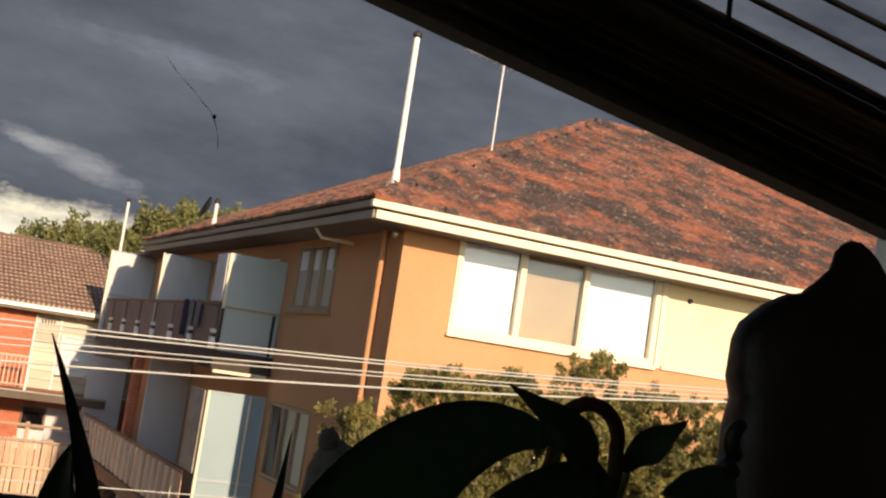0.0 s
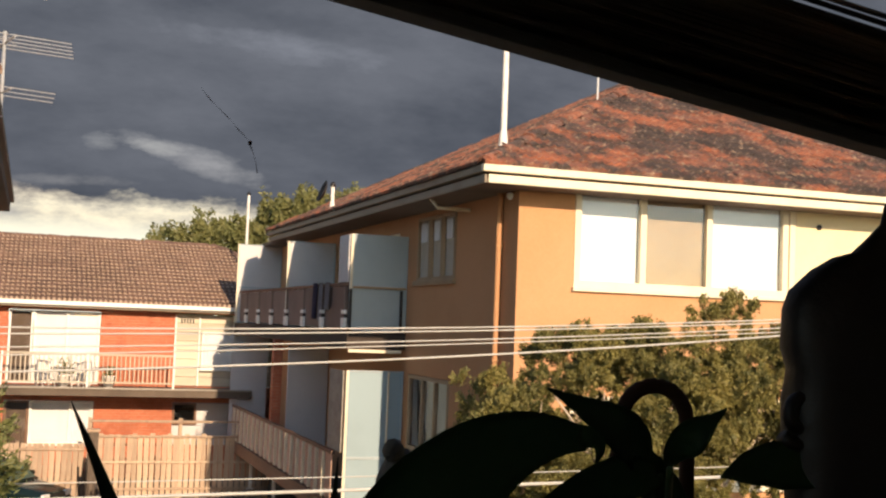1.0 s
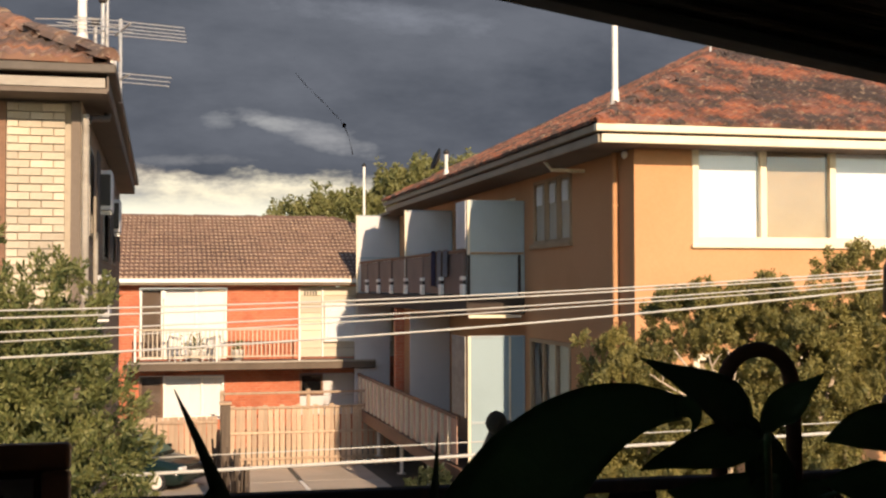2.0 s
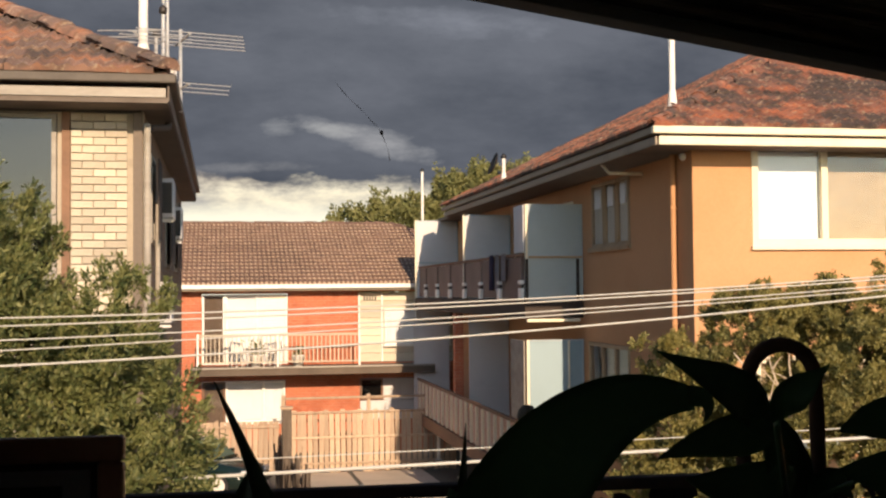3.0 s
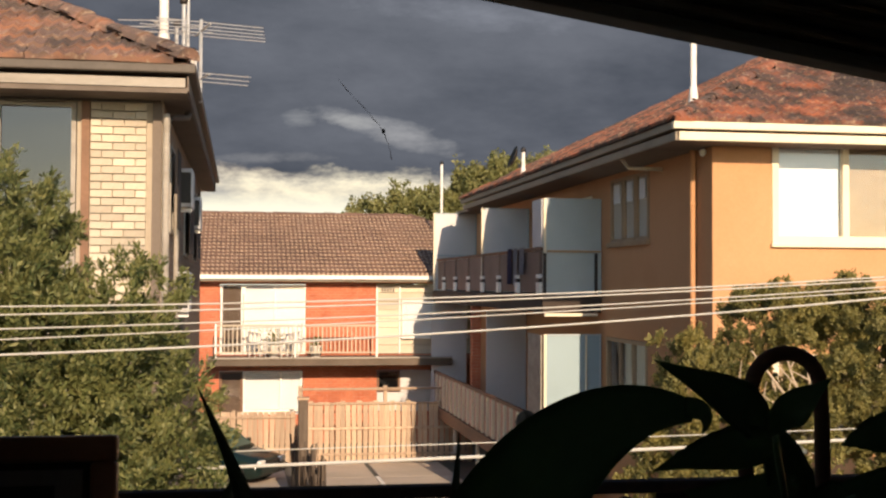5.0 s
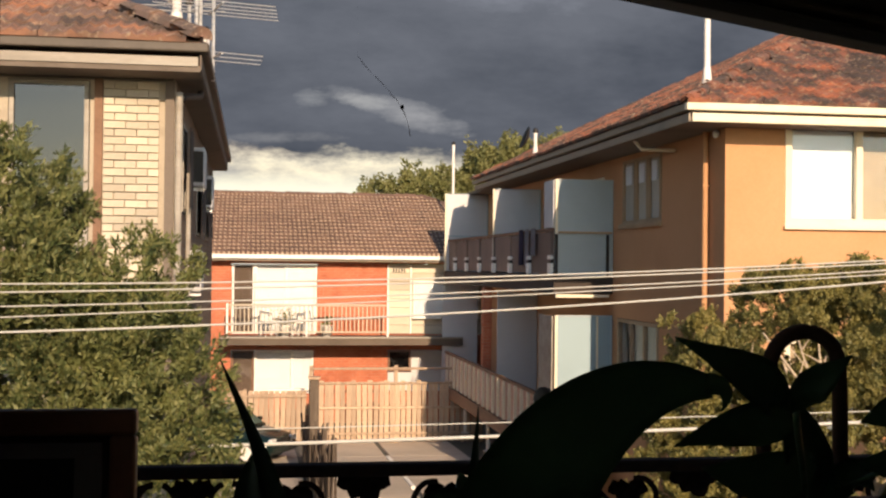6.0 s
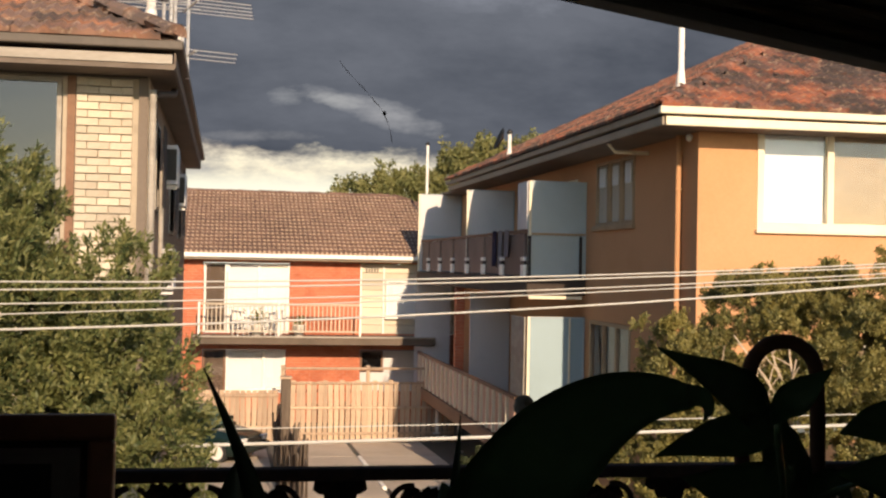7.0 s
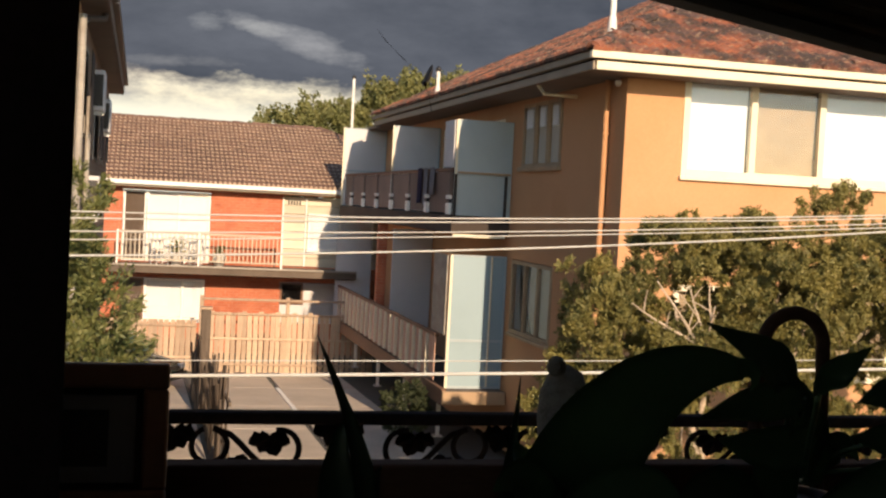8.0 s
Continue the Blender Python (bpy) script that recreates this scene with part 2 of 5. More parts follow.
M_LEAF_L = leafy("bottlebrush_leaf", (0.056, 0.080, 0.024), (0.165, 0.185, 0.056), (0.33, 0.315, 0.115), 0.6, 2.0, 1.25)
M_LEAF_R = leafy("olive_shrub_leaf", (0.092, 0.098, 0.028), (0.27, 0.235, 0.064), (0.42, 0.35, 0.12), 0.6, 1.7, 1.6)
M_LEAF_FAR = leafy("far_tree_leaf", (0.12, 0.132, 0.042), (0.20, 0.205, 0.068), (0.28, 0.265, 0.10), 0.6, 0.5)
# Leaf greens darkened for the shade the bush stands in.
M_LEAF_BUSH = leafy("shade_dark_bush_leaf", (0.022, 0.034, 0.014), (0.045, 0.062, 0.024), (0.08, 0.09, 0.04))
M_PLANT = surface("dark_green_leaf", (0.025, 0.060, 0.020), 0.5, (0.04, 0.085, 0.03), 12, 0.6, 60, 0.2, 0.1)
M_SPIKE = surface("variegated_spike_leaf", (0.014, 0.028, 0.010), 0.45, (0.09, 0.075, 0.02), 10, 0.4, 40, 0.2, 0.1, (1, 1, 0.2))
M_POT = surface("brown_glazed_pot", (0.05, 0.028, 0.018), 0.4, (0.03, 0.018, 0.012), 9, 0.5, 60, 0.2, 0.1)
M_WOOL = surface("grey_wool", (0.17, 0.15, 0.13), 0.95, (0.11, 0.095, 0.08), 30, 0.6, 120, 0.3, 0.6)
M_SOIL = surface("potting_soil", (0.03, 0.02, 0.013), 0.95, None, 30, 0.5, 90, 0.4, 0.8)
M_DARK_WOOD = surface("dark_stained_wood", (0.06, 0.03, 0.018), 0.75, (0.035, 0.018, 0.011), 3, 0.6, 30, 0.4, 0.1, (1, 8, 8))
M_CLOTH = surface("dark_curtain_cloth", (0.022, 0.013, 0.010), 0.95, (0.015, 0.009, 0.008), 3, 0.5, 120, 0.3, 0.2)
M_SLAT = surface("dark_blind_slat", (0.030, 0.024, 0.020), 0.6, (0.02, 0.016, 0.013), 4, 0.5, 60, 0.2, 0.05)
M_STATUE = surface("dark_glazed_carving", (0.012, 0.007, 0.006), 0.5, (0.022, 0.011, 0.008), 14, 0.6, 50, 0.3, 0.2)
M_PICTURE = surface("dim_print", (0.04, 0.04, 0.045), 0.5, (0.06, 0.05, 0.045), 8, 0.7, 30, 0.2, 0.02)
M_MAT = surface("grey_mount_board", (0.34, 0.34, 0.36), 0.8, None, 4, 0.4, 60, 0.1, 0.02)
M_ROOM = surface("room_plaster", (0.72, 0.66, 0.54), 0.9, (0.62, 0.56, 0.45), 0.9, 0.6, 40, 0.12, 0.1)
M_FLOORBOARD = surface("floor_carpet", (0.30, 0.23, 0.17), 0.95, None, 1, 0.5, 60, 0.3, 0.3)
M_CAR = surface("dark_green_car_paint", (0.006, 0.016, 0.014), 0.2, (0.010, 0.02, 0.018), 2, 0.3, 60, 0.05, 0)
M_TYRE = surface("tyre_rubber", (0.02, 0.02, 0.02), 0.9, None, 4, 0.4, 60, 0.2, 0.2)
M_LAMP_GLASS = surface("headlamp_lens", (0.75, 0.75, 0.72), 0.15, None, 10, 0.3, 60, 0.05, 0)
M_CLOTH_BLUE = surface("navy_laundry", (0.05, 0.045, 0.10), 0.95, None, 6, 0.5, 60, 0.2, 0.2)
M_CLOTH_GREY = surface("grey_laundry", (0.36, 0.34, 0.36), 0.95, None, 6, 0.5, 60, 0.2, 0.2)

for m in (M_IRON, M_DARK_WOOD, M_POT):
    m.node_tree.nodes["Principled BSDF"].inputs["Specular IOR Level"].default_value = 0.12

# ---- mesh helpers ----
def box(bm, x0, x1, y0, y1, z0, z1, bev=0.0, turn=None):
    m = Matrix.Translation(((x0 + x1) / 2, (y0 + y1) / 2, (z0 + z1) / 2)) @ Matrix.Diagonal((abs(x1 - x0), abs(y1 - y0), abs(z1 - z0), 1))
    if turn is not None:
        m = turn @ m
    vs = bmesh.ops.create_cube(bm, size=1, matrix=m)["verts"]
    if bev:
        es = list({e for v in vs for e in v.link_edges})
        bmesh.ops.bevel(bm, geom=es, offset=bev, segments=2, profile=0.5, affect="EDGES")
    return bm


def rod(bm, a, b, r, r2=None, seg=8):
    a, b = Vector(a), Vector(b)
    d = b - a
    m = Matrix.Translation((a + b) / 2) @ d.to_track_quat("Z", "Y").to_matrix().to_4x4()
    bmesh.ops.create_cone(bm, cap_ends=True, segments=seg, radius1=r, radius2=r if r2 is None else r2, depth=d.length, matrix=m)
    return bm


def tube(bm, pts, r, seg=8, ends=None):
    """A smooth tube along points; r: one radius or one for each point."""
    pts = [Vector(p) for p in pts]
    rs = r if isinstance(r, (list, tuple)) else [r] * len(pts)
    rings, side = [], None
    for i, p in enumerate(pts):
        d = (pts[min(i + 1, len(pts) - 1)] - pts[max(i - 1, 0)]).normalized()
        if side is None:
            side = d.orthogonal().normalized()
        side = (side - d * side.dot(d)).normalized()
        up = d.cross(side)
        rings.append([bm.verts.new(p + rs[i] * (math.cos(k * math.tau / seg) * side + math.sin(k * math.tau / seg) * up)) for k in range(seg)])
    for a, b in zip(rings, rings[1:]):
        for k in range(seg):
            bm.faces.new((a[k], a[(k + 1) % seg], b[(k + 1) % seg], b[k])).smooth = True
    bm.faces.new(rings[0][::-1])
    bm.faces.new(rings[-1])
    return bm


def bez(p0, p1, p2, p3, n=16):
    p0, p1, p2, p3 = map(Vector, (p0, p1, p2, p3))
    return [(1 - t) ** 3 * p0 + 3 * (1 - t) ** 2 * t * p1 + 3 * (1 - t) * t * t * p2 + t ** 3 * p3 for t in (i / n for i in range(n + 1))]


def lathe(bm, profile, at, seg=24):
    rings = [[bm.verts.new((at[0] + r * math.cos(k * math.tau / seg), at[1] + r * math.sin(k * math.tau / seg), at[2] + z)) for k in range(seg)] for r, z in profile]
    for a, b in zip(rings, rings[1:]):
        for k in range(seg):
            bm.faces.new((a[k], a[(k + 1) % seg], b[(k + 1) % seg], b[k])).smooth = True
    bm.faces.new(rings[0][::-1])
    bm.faces.new(rings[-1])
    return bm


def walls(bm, a0, a1, z0, z1, t0, t1, holes=(), axis="x"):
    """A wall along x (or y) from a0 to a1, thickness t0 to t1 across, with holes (a0, a1, z0, z1) right through."""
    us = sorted({a0, a1, *(h[0] for h in holes), *(h[1] for h in holes)})
    zs = sorted({z0, z1, *(min(max(h[2], z0), z1) for h in holes), *(min(max(h[3], z0), z1) for h in holes)})
    put, faces = {}, []
    for u0, u1 in zip(us, us[1:]):
        for c0, c1 in zip(zs, zs[1:]):
            if any(h[0] < (u0 + u1) / 2 < h[1] and h[2] < (c0 + c1) / 2 < h[3] for h in holes):
                continue
            ring = []
            for u, c in ((u0, c0), (u1, c0), (u1, c1), (u0, c1)):
                if (u, c) not in put:
                    put[u, c] = bm.verts.new((u, t0, c) if axis == "x" else (t0, u, c))
                ring.append(put[u, c])
            faces.append(bm.faces.new(ring))
    out = bmesh.ops.extrude_face_region(bm, geom=faces, use_keep_orig=True)["geom"]
    shift = Vector((0, t1 - t0, 0)) if axis == "x" else Vector((t1 - t0, 0, 0))
    bmesh.ops.translate(bm, verts=[v for v in out if isinstance(v, bmesh.types.BMVert)], vec=shift)
    return bm


def mesh_of(name, bm, material):
    bmesh.ops.recalc_face_normals(bm, faces=bm.faces)
    me = bpy.data.meshes.new(name)
    bm.to_mesh(me)
    bm.free()
    me.materials.append(material)
    return me


def part(name, bm, material, parent=None, label=""):
    ob = new(name, mesh_of(name, bm, material))
    if parent:
        ob.parent = parent
        ob.matrix_parent_inverse = parent_pose(parent).inverted()
    return tagged(ob, label)


def parent_pose(ob):
    m = ob.matrix_basis.copy()
    if ob.parent:
        m = parent_pose(ob.parent) @ ob.matrix_parent_inverse @ m
    return m


def thing(name, at, label, category, group="", kind=""):
    ob = new(name)
    ob.empty_display_size = 0.1
    ob.matrix_basis = Matrix.Translation(at)
    return tagged(ob, label, category, group, kind)


def solid(name, bm, material, label="", category="", group="", kind=""):
    return tagged(new(name, mesh_of(name, bm, material)), label, category, group, kind)


def piece(name, me, parent, m):
    """One of many alike pieces: an object of its own on a shared mesh, at the world pose m."""
    ob = new(name, me)
    ob.parent = parent
    ob.matrix_parent_inverse = parent_pose(parent).inverted()
    ob.matrix_basis = m
    return ob


def B():
    return bmesh.new()

# ---- ground and sky ----
def fall(y):
    """The ground drops a little towards the far fence."""
    return -0.36 * min(1.0, max(0.0, (y - 20) / 14))


bm = B()
n = 60
grid = [[None] * (n + 1) for _ in range(n + 1)]
for i in range(n + 1):
    for j in range(n + 1):
        x, y = (i / n - 0.5) * 2, (j / n - 0.5) * 2
        x, y = 900 * x * abs(x), 27 + 900 * y * abs(y)
        grid[i][j] = bm.verts.new((x, y, fall(y) - 0.07 + 0.03 * noise.noise((x * 0.11, y * 0.11, 0))))
for i in range(n):
    for j in range(n):
        bm.faces.new((grid[i][j], grid[i + 1][j], grid[i + 1][j + 1], grid[i][j + 1])).smooth = True
solid("ground", bm, M_ASPHALT, "dark asphalt and soil ground between the buildings", "ground", kind="structure")

drive = thing("pavement", (3, 27, 0), "grey concrete driveway slabs with light joint strips", "driveway", kind="structure")
TILT = Matrix.Translation((0, 20, 0)) @ Matrix.Rotation(-math.atan(0.36 / 14), 4, "X") @ Matrix.Translation((0, -20, 0))
for i in range(5):
    for xa, xb in ((1.75, 3.72), (3.86, 6.0), (-0.7, 1.3)):
        part("slab", box(B(), xa, xb, 20 + i * 3.4, 23.36 + i * 3.4, -0.12, 0.02, 0.012, TILT), M_CONCRETE, drive)
part("joint_strip", box(B(), 3.735, 3.845, 28.2, 33.6, -0.1, 0.028, 0.005, TILT), M_WHITE, drive, "pale painted joint strip")

M_SKY = bpy.data.materials.new("storm_sky")
nt, nodes, links, p = nodes_of(M_SKY)
tc = nodes.new("ShaderNodeTexCoord")
mp = nodes.new("ShaderNodeMapping")
mp.inputs["Scale"].default_value = (1, 1, 2.6)
links.new(tc.outputs["Object"], mp.inputs[0])
cloud = noisy(nt, mp.outputs[0], 0.007, 8, 0.62)
wisp = noisy(nt, mp.outputs[0], 0.030, 7, 0.66)
c = mixer(nt, ramp(nt, cloud, 0.34, 0.66), (0.052, 0.059, 0.075), (0.112, 0.120, 0.142))
sep = nodes.new("ShaderNodeSeparateXYZ")
links.new(tc.outputs["Object"], sep.inputs[0])


def blob(cx, cz, rx, rz, lean):
    """A soft oval in the sheet's plane, broken up by cloud noise."""
    def op(kind, a, b):
        q = nodes.new("ShaderNodeMath")
        q.operation = kind
        for s, v in zip(q.inputs, (a, b)):
            if isinstance(v, (int, float)):
                s.default_value = v
            else:
                links.new(v, s)
        return q.outputs[0]
    dx, dz = op("SUBTRACT", sep.outputs[0], cx), op("SUBTRACT", sep.outputs[2], cz)
    dz = op("ADD", dz, op("MULTIPLY", dx, lean))
    d2 = op("ADD", op("POWER", op("DIVIDE", dx, rx), 2), op("POWER", op("DIVIDE", dz, rz), 2))
    edge = op("MULTIPLY", op("SUBTRACT", wisp, 0.5), 5.0)
    return ramp(nt, op("SUBTRACT", op("SUBTRACT", 1.0, d2), edge), -0.2, 1.9)


for cx, cz, rx, rz, lean, col in ((72, 80.5, 37, 6.2, 0.22, (0.27, 0.27, 0.28)), (52, 85, 13, 3.6, 0.1, (0.30, 0.30, 0.30)), (27.5, 85.5, 9, 4.6, 0.05, (0.26, 0.265, 0.275)), (15, 66, 26, 3.0, -0.05, (0.19, 0.19, 0.20)),
                                  (120, 140, 60, 7, 0.05, (0.17, 0.18, 0.21)), (-10, 56, 60, 7, 0.05, (0.62, 0.52, 0.40))):
    c = mixer(nt, blob(cx, cz, rx, rz, lean), c, col)
band = nodes.new("ShaderNodeMath")
band.operation = "MULTIPLY_ADD"
links.new(wisp, band.inputs[0])
band.inputs[1].default_value = 24
links.new(sep.outputs[2], band.inputs[2])
low = ramp(nt, band.outputs[0], 74, 66)
pale = mixer(nt, ramp(nt, wisp, 0.40, 0.66), (0.80, 0.71, 0.52), (0.36, 0.34, 0.31))
pale = mixer(nt, ramp(nt, sep.outputs[2], 50, 41), pale, (0.80, 0.76, 0.60))
c = mixer(nt, low, c, pale)
em = nodes.new("ShaderNodeEmission")
links.new(c, em.inputs[0])
links.new(em.outputs[0], nodes["Material Output"].inputs[0])
bm = B()
cols = []
for i in range(49):
    a = radians(-62 + 124 * i / 48)
    cols.append([bm.verts.new((600 * math.tan(a) if abs(a) < 0.7 else 600 * math.copysign(0.842 + (abs(a) - 0.7) * 1.2, a), 600 - 260 * max(0, abs(a) - 0.5), z)) for z in (-30, 60, 160, 330, 520)])
for a, b in zip(cols, cols[1:]):
    for k in range(4):
        bm.faces.new((a[k], b[k], b[k + 1], a[k + 1]))
solid("backdrop", bm, M_SKY, "dark slate storm clouds over a pale cream horizon", "sky", kind="structure")

# ---- roofs of tiles ----
def tile_arrays(w, h, lip):
    xs = [0, 0.14, 0.30, 0.5, 0.64, 0.80, 1.0]
    zs = [0.030, 0.052, 0.012, 0.030, 0.052, 0.012, 0.030]
    vs = [(x * w, 0.0, z + lip) for x, z in zip(xs, zs)] + [(x * w, h * 1.12, z) for x, z in zip(xs, zs)] + [(x * w, 0.0, -0.004) for x in xs]
    k = len(xs)
    fs = [(i, i + 1, k + i + 1, k + i) for i in range(k - 1)] + [(2 * k + i, 2 * k + i + 1, i + 1, i) for i in range(k - 1)]
    return vs, fs


def tiled_slope(roof, o, u, v, length, inside, mats, near, w=0.30, h=0.33, seed=1, butt=None, lip=0.028):
    """Courses of tiles up a slope from the corner o, u along the eave, v up the slope. The first `near` that are kept are parts, the rest one mesh."""
    rng = random.Random(seed)
    o, u, v = Vector(o), Vector(u).normalized(), Vector(v).normalized()
    nrm = u.cross(v)
    vs, fs = tile_arrays(w, h, lip)
    me = bpy.data.meshes.new("roof_tile")
    me.from_pydata(vs, [], fs)
    me.materials.append(mats[0])
    # Roll ends take the second material, pale as if sunlit.
    pale_ends = [1 if butt and k >= 6 and (k - 6) % 3 < 2 else 0 for k in range(len(fs))]
    if butt:
        me.materials.append(butt)
        me.polygons.foreach_set("material_index", pale_ends)
    rest_v, rest_f, made = [], [], 0
    for r in range(int(length / h) + 1):
        for q in range(-1, 90):
            a = q * w + (w / 2 if r % 2 else 0)
            if not inside(a + w / 2, (r + 0.5) * h):
                continue
            lift, skew = rng.uniform(0, 0.014), rng.uniform(-0.012, 0.012)
            at = o + u * (a + rng.uniform(-0.008, 0.008)) + v * (r * h + rng.uniform(-0.012, 0.012)) + nrm * lift
            m = Matrix((u.to_4d(), v.to_4d(), nrm.to_4d(), Vector((0, 0, 0, 1)))).transposed()
            m[3] = (0, 0, 0, 1)
            m = Matrix.Translation(at) @ m @ Matrix.Rotation(skew, 4, "Z")
            if made < near:
                piece("roof_tile", me, roof, m)
                made += 1
            else:
                k = len(rest_v)
                rest_v += [m @ Vector(c) for c in vs]
                rest_f += [[k + i for i in f] for f in fs]
    if rest_v:
        me2 = bpy.data.meshes.new("roof_tiles")
        me2.from_pydata(rest_v, [], rest_f)
        me2.materials.append(mats[1])
        if butt:
            me2.materials.append(butt)
            me2.polygons.foreach_set("material_index", pale_ends * (len(rest_f) // len(fs)))
        ob = new("roof_tiles", me2)
        ob.parent = roof
        ob.matrix_parent_inverse = parent_pose(roof).inverted()
        tagged(ob, kind="stuff")


def caps(roof, a, b, material, step=0.36, r=0.115, seed=3):
    """Rounded capping tiles along a hip or ridge from a to b, each lapped over the one below."""
    rng = random.Random(seed)
    a, b = Vector(a), Vector(b)
    bm, seg = B(), 7
    for y, rr in ((0, r), (step * 1.15, r * 0.86)):
        for k in range(seg):
            th = math.pi * k / (seg - 1)
            bm.verts.new((rr * 1.15 * math.cos(th), y, rr * 0.9 * math.sin(th) - 0.03))
    bm.verts.ensure_lookup_table()
    for k in range(seg - 1):
        bm.faces.new((bm.verts[k], bm.verts[k + 1], bm.verts[seg + k + 1], bm.verts[seg + k]))
    bm.faces.new([bm.verts[k] for k in range(seg)])
    me = mesh_of("ridge_tile", bm, material)
    d = (b - a).normalized()
    side = d.cross(Vector((0, 0, 1))).normalized()
    up = side.cross(d)
    base = Matrix((side.to_4d(), d.to_4d(), up.to_4d(), Vector((0, 0, 0, 1)))).transposed()
    base[3] = (0, 0, 0, 1)
    for i in range(int((b - a).length / step)):
        m = Matrix.Translation(a + d * i * step + up * rng.uniform(0.02, 0.05)) @ base @ Matrix.Rotation(rng.uniform(-0.05, 0.05), 4, "Z")
        piece("ridge_tile", me, roof, m)


def hip_roof(name, parent, x0, x1, y0, y1, z, pitch, material, label):
    """The closed body of a hip roof under its tiles."""
    half = min(x1 - x0, y1 - y0) / 2
    if x1 - x0 < y1 - y0:
        ends = ((x0 + half, y0 + half), (x0 + half, y1 - half))
    else:
        ends = ((x0 + half, y0 + half), (x1 - half, y0 + half))
    bm = B()
    lo = [bm.verts.new(c) for c in ((x0, y0, z), (x1, y0, z), (x1, y1, z), (x0, y1, z))]
    hi = [bm.verts.new((*e, z + half * pitch)) for e in ends]
    bm.faces.new(lo[::-1])
    if x1 - x0 < y1 - y0:
        for f in ((lo[0], lo[1], hi[0]), (lo[1], lo[2], hi[1], hi[0]), (lo[2], lo[3], hi[1]), (lo[3], lo[0], hi[0], hi[1])):
            bm.faces.new(f)
    else:
        for f in ((lo[0], lo[1], hi[1], hi[0]), (lo[1], lo[2], hi[1]), (lo[2], lo[3], hi[0], hi[1]), (lo[3], lo[0], hi[0])):
            bm.faces.new(f)
    return part(name, bm, material, parent, label), half, [(*e, z + half * pitch) for e in ends]


def window(parent, x0, x1, z0, z1, y, frame_mat, back_mat, bar=0.06, depth=0.07, bars=(), glass=M_GLASS, axis="x", name="window", label="", setback=0.07, sill=True):
    """A framed window in a wall that faces -y (or -x): frame bars, panes with a blind, curtain or dark room sheet
    behind each, and a sill.
    """
    def bx(bm, a0, a1, t0, t1, c0, c1, bev=0.0):
        return box(bm, a0, a1, t0, t1, c0, c1, bev) if axis == "x" else box(bm, t0, t1, a0, a1, c0, c1, bev)
    cuts = [x0 + bar / 2, *bars, x1 - bar / 2]
    fr = walls(B(), x0, x1, z0, z1, y, y + depth, [(a + bar / 2, b - bar / 2, z0 + bar, z1 - bar) for a, b in zip(cuts, cuts[1:])], axis)
    win = part(name, fr, frame_mat, parent, label)
    edges = [x0 + bar / 2, *bars, x1 - bar / 2]
    for i, (a, b) in enumerate(zip(edges, edges[1:])):
        mat_b = back_mat[i] if isinstance(back_mat, (list, tuple)) else back_mat
        pane = part("pane", bx(B(), a + bar / 2, b - bar / 2, y + depth * 0.5, y + depth * 0.5 + 0.006, z0 + bar, z1 - bar), glass, win)
        pane.visible_shadow = False
        part("blind", bx(B(), a + bar / 2, b - bar / 2, y + depth + setback, y + depth + setback + 0.01, z0 + bar, z1 - bar), mat_b, win)
    if sill:
        part("sill", bx(B(), x0 - 0.03, x1 + 0.03, y - 0.06, y + 0.05, z0 - 0.07, z0 - 0.003, 0.01), frame_mat, win)
    return win


# ---- the orange rendered apartment building ----
flats = thing("apartment_building", (7.36, 18.25, 0), "two-storey orange rendered apartment building with red tiled hip roof", "apartment building")
WX, WY = 7.36, 18.25
FRONT = [(8.36, 12.45, 5.68, 7.28), (12.62, 15.9, 5.72, 7.24), (8.36, 12.45, 2.4, 3.9)]
part("wall", walls(B(), WX, 27.4, 0, 7.28, WY, WY + 0.25, FRONT), M_RENDER, flats, "smooth orange rendered front wall")
SIDE = [(21.25, 23.62, 5.83, 7.1), (21.36, 23.9, 2.45, 3.95), (24.9, 27.4, 4.82, 6.9), (28.6, 30.4, 4.82, 6.9), (32.0, 35.0, 4.82, 6.9), (25.0, 29.0, 1.22, 3.3)]
part("wall", walls(B(), WY + 0.25, 38.2, 0, 7.28, WX, WX + 0.25, SIDE, "y"), M_RENDER, flats, "orange rendered side wall in shade")
part("wall", walls(B(), WX + 0.25, 27.4, 0, 7.28, 37.95, 38.2), M_RENDER, flats)
part("wall", walls(B(), WY + 0.25, 38.2, 0, 7.28, 27.15, 27.4, (), "y"), M_RENDER, flats)
part("floor_slab", box(B(), WX + 0.25, 27.15, WY + 0.25, 37.95, 4.5, 4.8), M_CONCRETE, flats)
part("soffit", box(B(), 6.55, 27.9, 17.6, 35.5, 7.20, 7.28), M_EAVE, flats, "eave lining with shade in its dark colour")
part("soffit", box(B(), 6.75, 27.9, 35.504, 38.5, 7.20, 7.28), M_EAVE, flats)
window(flats, 8.36, 12.45, 5.68, 7.32, WY - 0.02, M_CREAM, [M_BLIND_WHITE, M_CURTAIN, M_BLIND_WHITE], 0.11, 0.10, (9.62, 10.88), M_GLASS, setback=0.05, label="three-light window with cream frame and white blinds")
window(flats, 8.36, 12.45, 2.4, 3.9, WY - 0.02, M_CREAM, M_CURTAIN, 0.1, 0.10, (10.4,), M_GLASS)
pan = part("infill_panel", box(B(), 12.62, 15.9, WY + 0.03, WY + 0.12, 5.72, 7.24, 0.008), M_CREAM_PANEL, flats, "cream painted sheet infill panel")
part("panel_batten", box(B(), 12.47, 12.60, WY - 0.03, WY + 0.06, 5.66, 7.24, 0.01), M_CREAM, flats)
